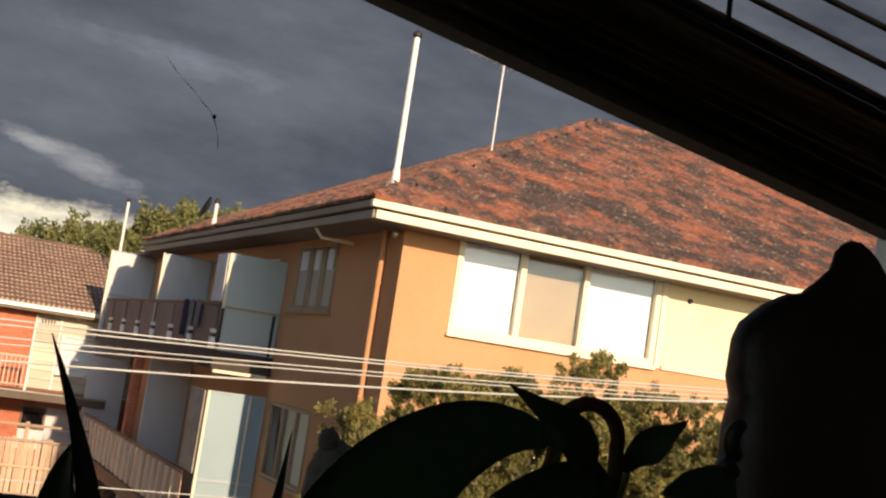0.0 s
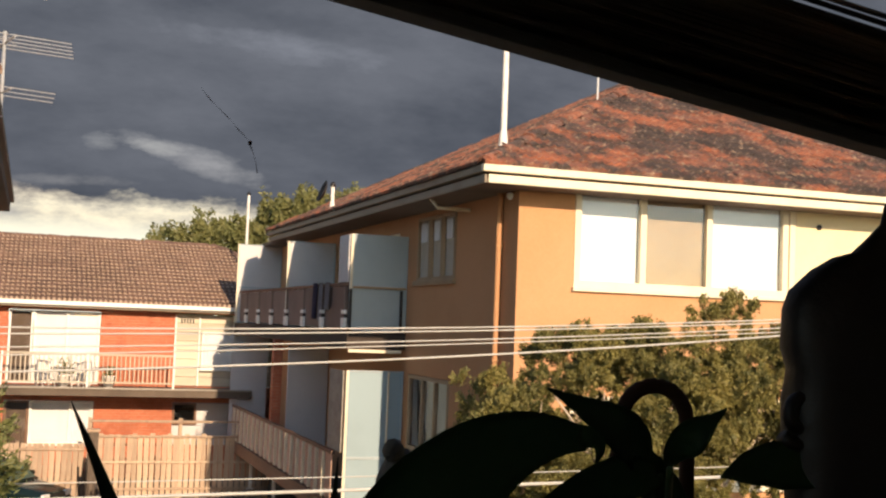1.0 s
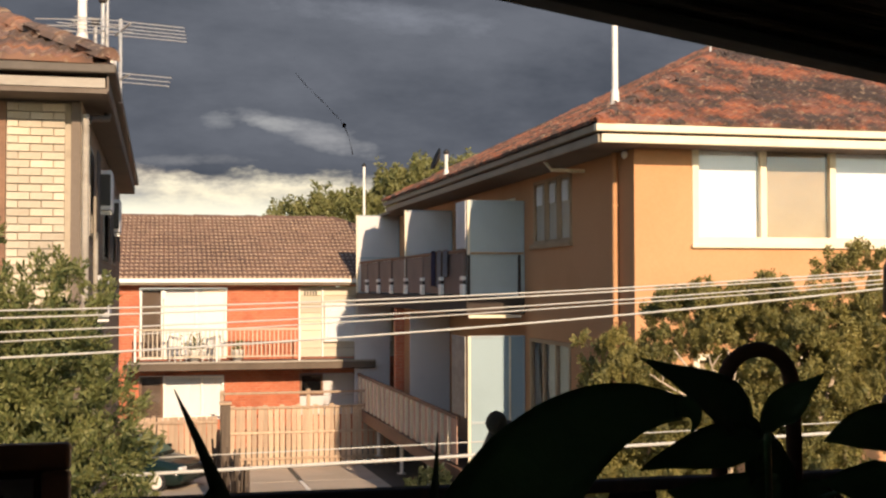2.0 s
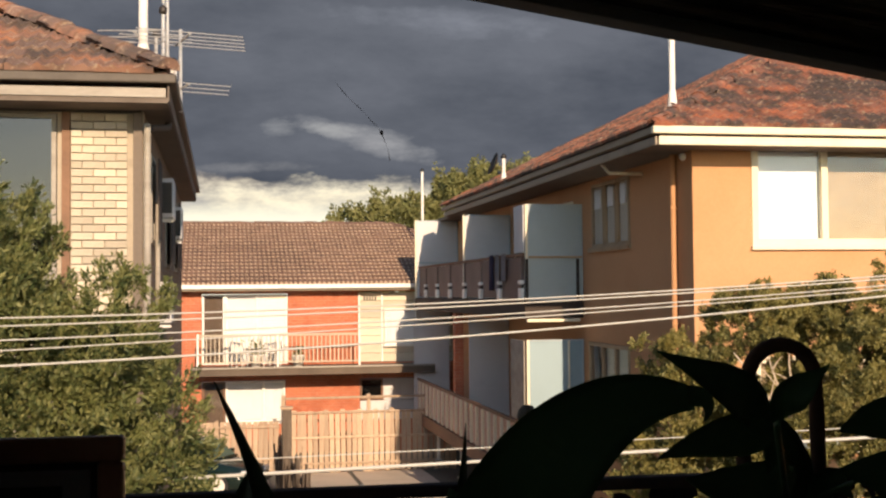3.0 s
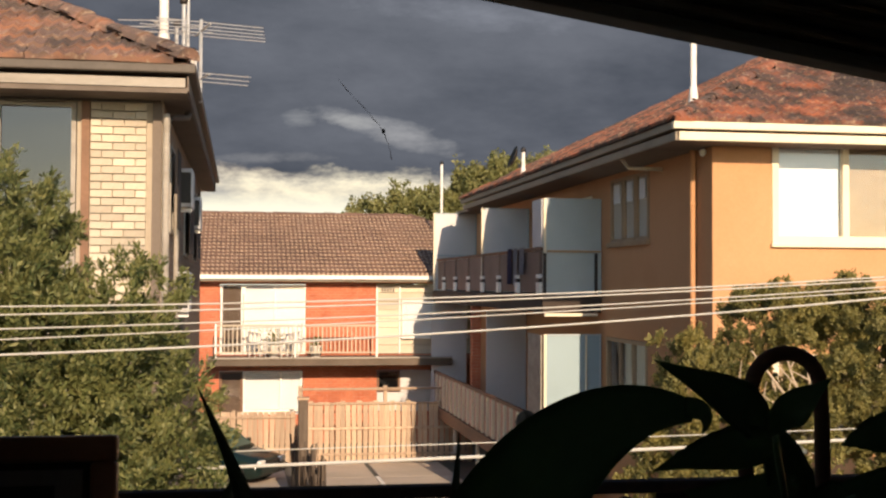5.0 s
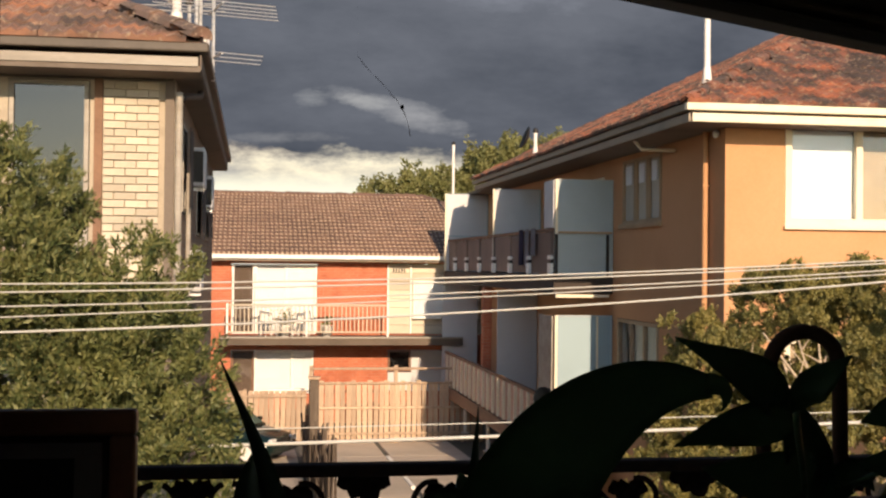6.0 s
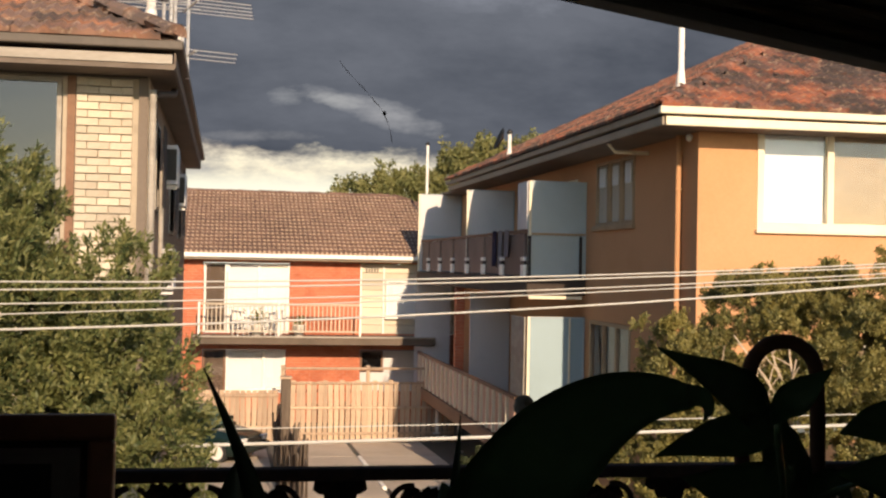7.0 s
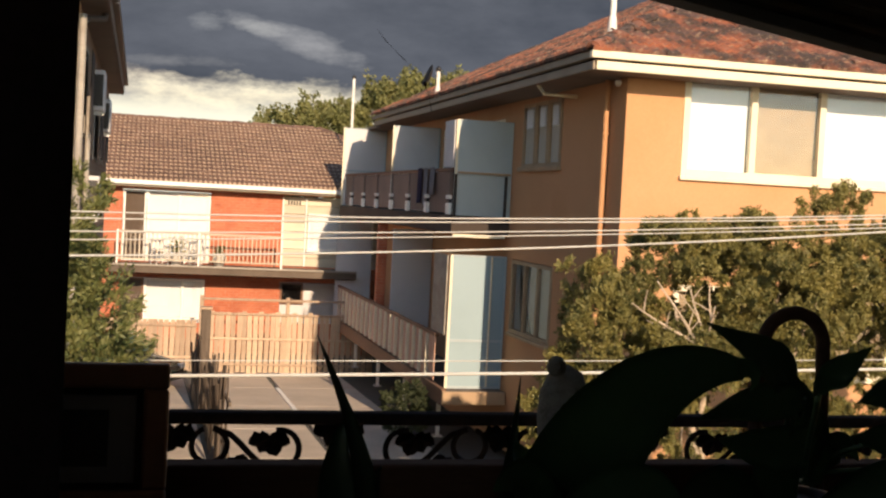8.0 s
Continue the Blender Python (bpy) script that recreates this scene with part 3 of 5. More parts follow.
part("panel_sill", box(B(), 12.62, 15.9, WY - 0.05, WY + 0.028, 5.64, 5.717, 0.01), M_CREAM, flats)
part("vent_cover", rod(B(), (13.1, WY + 0.0, 6.95), (13.1, WY + 0.04, 6.95), 0.05, seg=12), M_DARK_METAL, flats)
# small bathroom windows in the side wall
for i, (a, b) in enumerate(((21.3, 22.0), (22.05, 22.75), (22.8, 23.58))):
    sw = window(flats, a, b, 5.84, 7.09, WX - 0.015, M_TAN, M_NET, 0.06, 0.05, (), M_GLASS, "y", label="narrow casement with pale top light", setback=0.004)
    # White sheet painted in for the sky's reflection in the top pane.
    part("top_light", box(B(), WX - 0.012, WX + 0.012, a + 0.20, b - 0.20, 6.60, 6.97), M_BLIND_WHITE, sw, "top light whitened for its sky reflection")
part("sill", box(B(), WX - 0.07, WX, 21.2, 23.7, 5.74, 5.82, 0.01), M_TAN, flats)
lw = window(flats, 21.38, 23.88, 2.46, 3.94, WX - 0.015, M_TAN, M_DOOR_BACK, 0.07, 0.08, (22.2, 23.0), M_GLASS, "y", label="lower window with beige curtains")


def drape(y_top, y_low, y_hem):
    """A net curtain gathered to one side: its free edge runs slantwise from y_top down to y_low."""
    bm, n = B(), 22
    top = [bm.verts.new((WX + 0.085 + 0.018 * math.sin(i * 1.9), y_hem + (y_top - y_hem) * i / n, 3.86)) for i in range(n + 1)]
    mid = [bm.verts.new((WX + 0.085 + 0.014 * math.sin(i * 1.9 + 0.5), y_hem + ((y_top + y_low) / 2 - y_hem) * i / n, 3.2)) for i in range(n + 1)]
    bot = [bm.verts.new((WX + 0.085 + 0.012 * math.sin(i * 1.9 + 1.0), y_hem + (y_low - y_hem) * i / n, 2.54)) for i in range(n + 1)]
    for a, b in ((top, mid), (mid, bot)):
        for i in range(n):
            bm.faces.new((a[i], a[i + 1], b[i + 1], b[i])).smooth = True
    bmesh.ops.solidify(bm, geom=bm.faces[:], thickness=0.004)
    return bm


part("net_curtain", drape(23.5, 22.6, 21.46), M_NET, lw, "pale net curtain drawn aside")
part("net_curtain", drape(23.56, 23.35, 23.81), M_NET, lw, "pale net curtain drawn aside")
for a, b, z0, z1 in ((24.9, 27.4, 4.82, 6.9), (28.6, 30.4, 4.82, 6.9), (32.0, 35.0, 4.82, 6.9), (25.0, 29.0, 1.22, 3.3)):
    window(flats, a + 0.01, b - 0.01, z0 + 0.01, z1 - 0.01, WX + 0.03, M_CREAM, M_CURTAIN, 0.06, 0.08, ((a + b) / 2,), M_GLASS_DARK, "y", "balcony_door", sill=False)
# gutters and fascia
for nm, mt, a in (("gutter", M_CREAM, (6.45, 28.0, 17.50, 17.62, 7.37, 7.485)), ("fascia", M_CREAM, (6.56, 27.9, 17.56, 17.598, 7.20, 7.335))):
    part(nm, box(B(), *a, 0.012), mt, flats, "cream painted " + nm)
# Side gutter and fascia: the front's cream darkened in colour for their shade.
for nm, mt, a in (("gutter", M_SOFFIT, (6.45, 6.57, 17.624, 35.6, 7.37, 7.485)), ("fascia", M_SOFFIT, (6.51, 6.548, 17.60, 35.5, 7.20, 7.335))):
    part(nm, box(B(), *a, 0.012), mt, flats, "shade-toned brown " + nm)
part("bracket", tube(B(), [(6.62, 20.6, 7.22), (6.75, 20.6, 7.06), (7.34, 20.5, 7.04)], 0.035), M_CREAM, flats, "bent overflow pipe under the eave")
dp = part("downpipe", rod(B(), (7.295, 18.93, 0.1), (7.295, 18.93, 7.2), 0.05, seg=12), M_RENDER, flats, "orange painted round downpipe")
for z in (2.2, 4.4, 6.3):
    part("clip", box(B(), 7.235, 7.358, 18.87, 18.99, z, z + 0.04), M_RENDER, dp)
part("wall_lamp", lathe(B(), [(0.02, 0), (0.05, 0.03), (0.06, 0.09), (0.03, 0.12)], (7.30, 18.5, 7.06), 10), M_WHITE, flats)
P = 0.49
roof, half, ends = hip_roof("roof", flats, 6.46, 28.0, 17.55, 35.6, 7.46, P, M_TILE_RED_J, "weathered red and black lichen-stained tile roof")
SL = math.hypot(1, P)
tiled_slope(roof, (6.46, 17.50, 7.485), (1, 0, 0), (0, 1, P), half * SL, lambda a, b: b / SL < a < 21.54 - b / SL, (M_TILE_RED, M_TILE_RED_J), 300, seed=4)
tiled_slope(roof, (6.41, 35.6, 7.485), (0, -1, 0), (1, 0, P), half * SL, lambda a, b: b / SL < a < 18.05 - b / SL, (M_TILE_RED, M_TILE_RED_J), 0, seed=5)
caps(roof, (6.50, 17.60, 7.53), (ends[0][0], ends[0][1], ends[0][2] + 0.05), M_TILE_RED)
caps(roof, (ends[0][0], ends[0][1], ends[0][2] + 0.05), (ends[1][0], ends[1][1], ends[1][2] + 0.05), M_TILE_RED)
caps(roof, (6.50, 35.5, 7.53), (ends[0][0], ends[0][1], ends[0][2] + 0.05), M_TILE_RED)
caps(roof, (27.95, 17.60, 7.53), (ends[1][0], ends[1][1], ends[1][2] + 0.05), M_TILE_RED)

# pipes and aerials on that roof
def vent_pipe(x, y, z0, z1, r, label, group=""):
    v = thing("vent_pipe", (x, y, z0), label, "vent pipe", group)
    part("pipe", rod(B(), (x, y, z0), (x, y, z1), r, seg=12), M_PVC, v)
    part("collar", lathe(B(), [(r * 1.7, 0), (r * 1.6, 0.10), (r * 1.2, 0.30), (r * 1.15, 0.32)], (x, y, z0 - 0.05), 12), M_PVC, v, "lead and mortar collar")
    part("cap", lathe(B(), [(r * 1.1, 0), (r * 1.5, 0.01), (r * 1.5, 0.07), (r * 0.5, 0.12)], (x, y, z1), 12), M_DARK_METAL, v, "dark wire cowl")
    return v


vent_pipe(7.19, 18.62, 7.93, 10.45, 0.05, "tall white vent pipe standing on the red tiled roof")
vent_pipe(6.58, 28.0, 7.50, 8.12, 0.045, "short white vent pipe at the roof edge")
vent_pipe(6.77, 41.0, 6.22, 9.08, 0.045, "white stack pipe standing on the brown tiled roof")


def aerial(at, height, beams, label):
    """A television aerial: mast, booms and their crosswise elements."""
    x, y, z = at
    v = thing("television_aerial", at, label, "aerial")
    part("mast", rod(B(), (x, y, z - 0.15), (x, y, z + height), 0.022, seg=8), M_METAL_GREY, v)
    for h, way, length, count, el in beams:
        way = Vector(way).normalized()
        side = way.cross(Vector((0, 0, 1)))
        c = Vector((x, y, z + h)) + Vector((0, 0.03, 0))
        boom = part("boom", rod(B(), c - way * length * 0.35, c + way * length * 0.65, 0.014, seg=6), M_METAL_GREY, v)
        for i in range(count):
            q = c + way * length * (i / (count - 1) - 0.35)
            e = el * (1 - 0.35 * i / count)
            part("element", rod(B(), q - side * e, q + side * e + Vector((0, 0, 0.01)), 0.007, seg=5), M_METAL_GREY, boom)
    return v


aerial((10.5, 22.0, 9.45), 2.0, ((1.95, (-1, -0.25, 0.05), 1.5, 8, 0.22),), "thin television aerial on the roof hip")
dish = thing("satellite_dish", (6.75, 28.6, 7.6), "dark satellite dish seen edge-on at the roof", "satellite dish")
part("arm", rod(B(), (6.75, 28.6, 7.55), (6.62, 28.4, 7.95), 0.02), M_DARK_METAL, dish)
bm = lathe(B(), [(0.001, 0), (0.15, 0.02), (0.28, 0.07), (0.36, 0.13), (0.355, 0.14), (0.27, 0.085), (0.14, 0.035), (0.001, 0.015)], (0, 0, 0), 24)
bm.transform(Matrix.Translation((6.48, 28.35, 8.0)) @ Matrix.Diagonal((0.72, 0.72, 0.8, 1)) @ Matrix.Rotation(radians(24), 4, "Y") @ Matrix.Rotation(radians(-90), 4, "Y"))
part("reflector", bm, M_DARK_METAL, dish)

# ---- balconies of the orange building ----
bal = thing("upper_balcony", (6.12, 24.2, 4.4), "long upper balcony with brown panels and frosted dividers", "balcony")
part("slab", box(B(), 6.10, WX - 0.004, 24.2, 38.6, 4.42, 4.79, 0.02), M_SLAB_DARK, bal, "dark mottled balcony slab")
part("end_beam", box(B(), 6.12, WX - 0.12, 24.08, 24.197, 4.345, 4.41, 0.01), M_CREAM, bal, "sunlit cream end beam")
part("top_rail", box(B(), 6.09, 6.17, 24.3, 38.6, 5.70, 5.77, 0.012), M_TIMBER_BROWN, bal)
me = mesh_of("panel", box(B(), 0, 0.02, 0, 1.88, 0, 0.86, 0.004), M_RAIL_PANEL)
for i in range(7):
    piece("panel", me, bal, pose(6.12, 24.6 + i * 1.98, 4.83))
me = mesh_of("post", box(B(), -0.03, 0.05, -0.035, 0.035, 0, 0.93, 0.006), M_RAIL_PANEL)
for i in range(8):
    piece("post", me, bal, pose(6.12, 24.52 + i * 1.98, 4.79))
me = mesh_of("stub_post", box(B(), 0, 0.07, 0, 0.26, 0, 0.24, 0.008), M_WHITE)
me_g = mesh_of("stub_gap", box(B(), 0.01, 0.07, 0.02, 0.24, 0, 0.08, 0.004), M_DARK_METAL)
me_c = mesh_of("stub_cap", box(B(), 0, 0.07, 0, 0.26, 0, 0.08, 0.008), M_WHITE)
for i in range(7):
    y = 24.30 + i * 1.985
    piece("stub_post", me, bal, pose(6.045, y, 4.80))
    piece("stub_gap", me_g, bal, pose(6.045, y, 5.042))
    piece("stub_cap", me_c, bal, pose(6.045, y, 5.124))


def divider(y, x0, z0, z1, mat_p, label, split=0.45, x1=WX - 0.01, mat_f=None):
    d = thing("balcony_divider", (x0, y, z0), label, "privacy screen", "balcony dividers")
    zs = z0 + (z1 - z0) * split
    fr = walls(B(), x0, x1, z0, z1, y, y + 0.06, [(x0 + 0.055, x1 - 0.035, zs + 0.025, z1 - 0.03), (x0 + 0.055, x1 - 0.035, z0 + 0.05, zs - 0.025)])
    part("frame", fr, mat_f or M_FROST, d, "dull painted frame")
    # Cream strip puts the sunlit leading edge into colour; the frame stays dull.
    if mat_f is None:
        part("stile", box(B(), x0 - 0.004, x0 + 0.05, y - 0.006, y - 0.002, z0, z1, 0.001), M_CREAM, d, "cream strip for the sunlit leading edge")
    part("panel", box(B(), x0 + 0.055, x1 - 0.035, y + 0.02, y + 0.035, zs + 0.025, z1 - 0.03), mat_p, d)
    part("panel", box(B(), x0 + 0.055, x1 - 0.035, y + 0.02, y + 0.035, z0 + 0.05, zs - 0.025), mat_p, d)
    return d


tall = divider(24.22, 6.13, 4.79, 6.77, M_FROST, "tall frosted blue-grey divider in a cream frame")
part("mid_rail", box(B(), 6.19, 7.33, 24.195, 24.217, 5.655, 5.70, 0.004), M_TAN, tall, "tan middle rail")
for xa, xb in ((6.118, 6.178), (7.20, 7.26)):
    part("stile", box(B(), xa, xb, 24.18, 24.217, 4.795, 5.64, 0.006), M_DARK_METAL, tall, "dark steel stile")
part("return_screen", box(B(), 6.10, 6.125, 24.3, 25.1, 5.78, 6.76, 0.005), M_GREY_PANEL, bal, "grey side return of the divider")
divider(30.6, 6.10, 4.79, 6.95, M_GREY_PANEL, "grey sheet divider between two balconies")
divider(37.7, 5.98, 4.79, 7.22, M_GREY_PANEL, "far grey divider at the balcony end")
low = thing("lower_balcony", (6.12, 24.2, 0.9), "lower balcony with pale brown board balustrade", "balcony")
part("slab", box(B(), 6.12, WX - 0.004, 23.9, 38.8, 0.96, 1.19, 0.02), M_CONCRETE_DARK, low, "dark mottled concrete slab")
part("edge_beam", box(B(), 6.02, 6.117, 23.95, 38.8, 0.88, 1.22, 0.015), M_TIMBER_BROWN, low, "red-brown edge beam")
part("end_beam", box(B(), 6.0, WX - 0.02, 23.78, 23.89, 0.93, 1.20, 0.02), M_TAN, low, "sunlit tan end beam")
part("top_rail", box(B(), 6.05, 6.14, 24.9, 38.8, 2.20, 2.28, 0.012), M_TIMBER_BROWN, low)
me = mesh_of("board", box(B(), 0, 0.03, 0, 0.52, 0, 0.94, 0.006), M_RAIL_BOARD)
for i in range(21):
    piece("board", me, low, pose(6.07, 24.95 + i * 0.66, 1.26))
me = mesh_of("batten", box(B(), -0.04, 0.03, 0, 0.06, 0, 0.94, 0.005), M_CREAM)
for i in range(1, 21):
    piece("batten", me, low, pose(6.06, 24.88 + i * 0.66, 1.26))
divider(24.22, 6.14, 1.2, 3.98, M_FROST_SUN_TONED, "full-height teal frosted screen toned down for sun, in a cream frame", 0.36)
divider(30.9, 6.30, 1.2, 4.30, M_GREY_PANEL, "grey sheet divider on the lower balcony", 0.4, mat_f=M_GREY_PANEL)
divider(37.9, 5.96, 1.2, 3.98, M_GREY_PANEL, "far grey divider on the lower balcony", 0.46, x1=7.08, mat_f=M_GREY_PANEL)
part("return_screen", box(B(), 6.10, 6.13, 24.35, 25.5, 2.30, 3.96, 0.005), M_FASCIA_GREY, low, "mottled grey side return of the screen")
part("mullion", rod(B(), (7.02, 24.19, 1.25), (7.02, 24.19, 3.96), 0.022, seg=8), M_CREAM, low)
pier = thing("brick_pier", (6.13, 32, 1.2), "red brick pier under the upper balcony", "pier")
part("shaft", box(B(), 6.11, 6.35, 31.9, 32.14, 1.2, 4.41, 0.01), M_BRICK_RED, pier)
for i, y in enumerate((25.2, 28.6, 32.0, 35.5)):
    cp = thing("carport_post", (6.3, y, 0), "pale steel post under the lower balcony", "post", "carport posts")
    part("shaft", box(B(), 6.26, 6.34, y, y + 0.08, 0.0, 0.96, 0.006), M_PVC, cp)
    part("foot_plate", box(B(), 6.2, 6.4, y - 0.06, y + 0.14, 0.0, 0.03, 0.004), M_METAL_GREY, cp)


def cloth(name, y0, y1, z0, z1, mat_c, label):
    bm, nx, nz = B(), 12, 10
    g = [[bm.verts.new((6.075 - 0.02 * math.sin(i * 1.7 + j * 0.2) * (j / nz) - 0.012, y0 + (y1 - y0) * i / nx, z1 - (z1 - z0) * j / nz)) for j in range(nz + 1)] for i in range(nx + 1)]
    for i in range(nx):
        for j in range(nz):
            bm.faces.new((g[i][j], g[i + 1][j], g[i + 1][j + 1], g[i][j + 1])).smooth = True
    bmesh.ops.solidify(bm, geom=bm.faces[:], thickness=0.012)
    return solid(name, bm, mat_c, label, "laundry", "laundry on the rail")


cloth("hanging_towel", 26.9, 27.35, 5.0, 5.80, M_CLOTH_BLUE, "navy towel hung over the balcony rail")
cloth("hanging_towel", 26.35, 26.75, 4.95, 5.80, M_CLOTH_GREY, "pale grey towel hung over the balcony rail")
cloth("hanging_towel", 25.7, 26.15, 5.2, 5.80, M_CLOTH_GREY, "grey cloth hung over the balcony rail")

# ---- the cream brick building ----
lb = thing("brick_apartment_building", (-0.85, 13.7, 0), "two-storey cream brick apartment building with tiled roof", "apartment building")
LX, LY = -0.85, 13.7
part("wall", walls(B(), -11, LX, 0, 7.0, LY, LY + 0.24, [(-2.62, -1.76, 5.2, 6.97), (-4.6, -3.0, 5.2, 6.97)]), M_MORTAR, lb, "cream front wall behind the brick pier")
LSIDE = [(15.1, 16.0, 5.6, 6.7), (19.0, 20.6, 5.4, 6.7), (22.5, 24.0, 5.4, 6.7)]
part("wall", walls(B(), LY + 0.244, 26.8, 0, 7.0, LX - 0.24, LX, LSIDE, "y"), M_BRICK_SIDE, lb, "brick side wall with shade put into its brown")
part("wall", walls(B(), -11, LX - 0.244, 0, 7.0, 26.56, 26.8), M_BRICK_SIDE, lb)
part("soffit", box(B(), -11.2, -0.56, 13.06, 27.2, 7.0, 7.06), M_EAVE, lb, "brown eave lining darkened for shade")
part("gutter", box(B(), -11.3, -0.47, 12.98, 13.11, 7.20, 7.30, 0.015), M_GUTTER_BROWN, lb, "brown metal gutter")
part("gutter", box(B(), -0.60, -0.47, 13.114, 27.3, 7.20, 7.30, 0.015), M_GUTTER_BROWN, lb)
part("fascia", box(B(), -11.2, -0.58, 13.04, 13.058, 7.055, 7.155, 0.004), M_FASCIA_GREY, lb, "weathered off-white fascia board")
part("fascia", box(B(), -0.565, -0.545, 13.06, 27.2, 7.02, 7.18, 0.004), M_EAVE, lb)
part("trim", box(B(), -1.71, -1.62, LY - 0.05, LY, 4.0, 6.98, 0.006), M_TIMBER_BROWN, lb, "brown timber trim beside the window")
part("trim", box(B(), -0.955, -0.855, LY - 0.06, LY - 0.002, 3.0, 6.98, 0.006), M_EAVE, lb, "brown corner board")
part("trim", box(B(), -11, -0.87, LY - 0.06, LY - 0.004, 6.98, 7.0), M_GUTTER_BROWN, lb)
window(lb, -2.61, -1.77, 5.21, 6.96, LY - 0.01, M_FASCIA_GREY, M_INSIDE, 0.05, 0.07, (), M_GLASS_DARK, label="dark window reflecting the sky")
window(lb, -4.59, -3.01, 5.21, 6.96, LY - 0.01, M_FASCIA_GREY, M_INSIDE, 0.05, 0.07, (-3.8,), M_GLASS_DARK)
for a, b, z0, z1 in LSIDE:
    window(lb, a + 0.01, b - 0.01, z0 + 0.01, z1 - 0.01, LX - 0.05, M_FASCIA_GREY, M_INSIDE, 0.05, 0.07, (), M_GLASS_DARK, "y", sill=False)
part("downpipe", tube(B(), [(-0.60, 14.6, 7.05), (-0.62, 14.5, 6.93), (-0.78, 14.0, 6.86), (-0.80, 13.9, 6.80)], 0.04), M_GUTTER_BROWN, lb, "bent dark pipe under the eave")
part("downpipe", rod(B(), (-0.80, 13.60, 0.1), (-0.80, 13.60, 6.85), 0.038, seg=12), M_FASCIA_GREY, lb, "pale upright downpipe at the corner")
part("downpipe", rod(B(), (-0.78, 15.4, 0.1), (-0.78, 15.4, 6.1), 0.03, seg=10), M_FASCIA_GREY, lb)
for y, z in ((17.3, 6.05), (16.6, 4.6), (20.9, 5.9)):
    ac = thing("air_conditioner", (-0.6, y, z), "pale box air conditioner fixed to the side wall", "air conditioner", "air conditioners")
    part("case", box(B(), -0.845, -0.66, y, y + 0.75, z, z + 0.55, 0.02), M_GREY_PANEL, ac)
    part("grille", box(B(), -0.82, -0.68, y - 0.012, y - 0.002, z + 0.06, z + 0.49, 0.003), M_DARK_METAL, ac)
    part("bracket", box(B(), -0.845, -0.67, y + 0.1, y + 0.14, z - 0.06, z - 0.004), M_METAL_GREY, ac)
lroof, lhalf, lends = hip_roof("roof", lb, -11.2, -0.48, 13.0, 27.3, 7.28, 0.5, M_TILE_PINK_J, "orange-red weathered tile roof with lumpy ridge")
SL2 = math.hypot(1, 0.5)
tiled_slope(lroof, (-11.2, 12.97, 7.30), (1, 0, 0), (0, 1, 0.5), lhalf * SL2, lambda a, b: max(b / SL2, 5.5) < a < 10.72 - b / SL2, (M_TILE_PINK, M_TILE_PINK_J), 240, seed=8)
tiled_slope(lroof, (-0.56, 13.0, 7.30), (0, 1, 0), (-1, 0, 0.5), lhalf * SL2, lambda a, b: b / SL2 < a < 14.3 - b / SL2 and b < 3, (M_TILE_PINK, M_TILE_PINK_J), 0, seed=9)
caps(lroof, (-0.55, 13.05, 7.36), (lends[0][0], lends[0][1], lends[0][2] + 0.06), M_TILE_PINK, r=0.14)
me = mesh_of("brick", box(B(), 0, 0.23, 0, 0.05, 0, 0.076, 0.004), M_BRICK_CREAM)
me_h = mesh_of("brick", box(B(), 0, 0.11, 0, 0.05, 0, 0.076, 0.004), M_BRICK_CREAM)
rng = random.Random(77)
for r in range(32):
    x, z = -1.61, 4.2 + r * 0.0865
    row = ([me_h] if r % 2 else []) + [me] * 2 + ([me_h] if r % 2 == 0 else [])
    for b in row:
        piece("brick", b, lb, pose(x, LY - 0.048 + rng.uniform(-0.004, 0.004), z + rng.uniform(-0.002, 0.002)))
        x += 0.24 if b is me else 0.12
        if x > -0.95:
            break
vent_pipe(-0.93, 15.0, 7.75, 9.4, 0.055, "white vent pipe on the brick building's roof")
for i, (x, y, h) in enumerate(((-0.80, 15.4, 0.72), (-0.72, 15.6, 1.55), (-0.66, 15.3, 1.62), (-0.60, 15.7, 0.42), (-0.70, 15.1, 0.95), (-0.56, 15.2, 0.30))):
    s = thing("flue_pipe", (x, y, 7.45), "slim galvanised flue pipe in a cluster on the roof", "flue pipe", "flue pipes")
    part("pipe", rod(B(), (x, y, 7.35), (x, y, 7.45 + h), 0.025, seg=10), M_METAL_GREY, s)
    part("collar", rod(B(), (x, y, 7.75), (x, y, 7.85), 0.04, seg=10), M_PVC, s)
    part("cowl", lathe(B(), [(0.03, 0), (0.05, 0.02), (0.05, 0.08), (0.01, 0.12)], (x, y, 7.45 + h), 10), M_DARK_METAL, s)
aerial((-0.49, 15.0, 7.34), 0.86, ((0.72, (0.25, -1, 0), 0.8, 5, 0.88), (0.14, (0.3, -1, 0), 0.6, 3, 0.66)), "white television aerial with two booms above the gutter")
aerial((-0.95, 15.2, 7.5), 2.1, ((0.62, (-0.2, -1, 0), 0.7, 3, 0.55), (1.30, (0.2, -1, 0), 0.8, 5, 0.98)), "second television aerial behind the vent pipe")

# ---- the red brick building at the end ----
rb = thing("red_brick_building", (-1, 39, 0), "red brick apartment building with brown tile roof", "apartment building")
RY = 39.0
RH = [(-0.62, 2.08, 2.72, 4.96), (4.34, 7.5, 2.72, 5.0), (-0.62, 2.0, 0.3, 2.22), (4.36, 6.2, 0.9, 2.22)]
part("wall", walls(B(), -5, 12, -0.1, 5.05, RY, RY + 0.24, RH), M_BRICK_RED, rb, "sunlit red brick front wall")
part("wall", walls(B(), RY + 0.24, 48, -0.1, 5.05, 11.76, 12, (), "y"), M_BRICK_RED, rb)
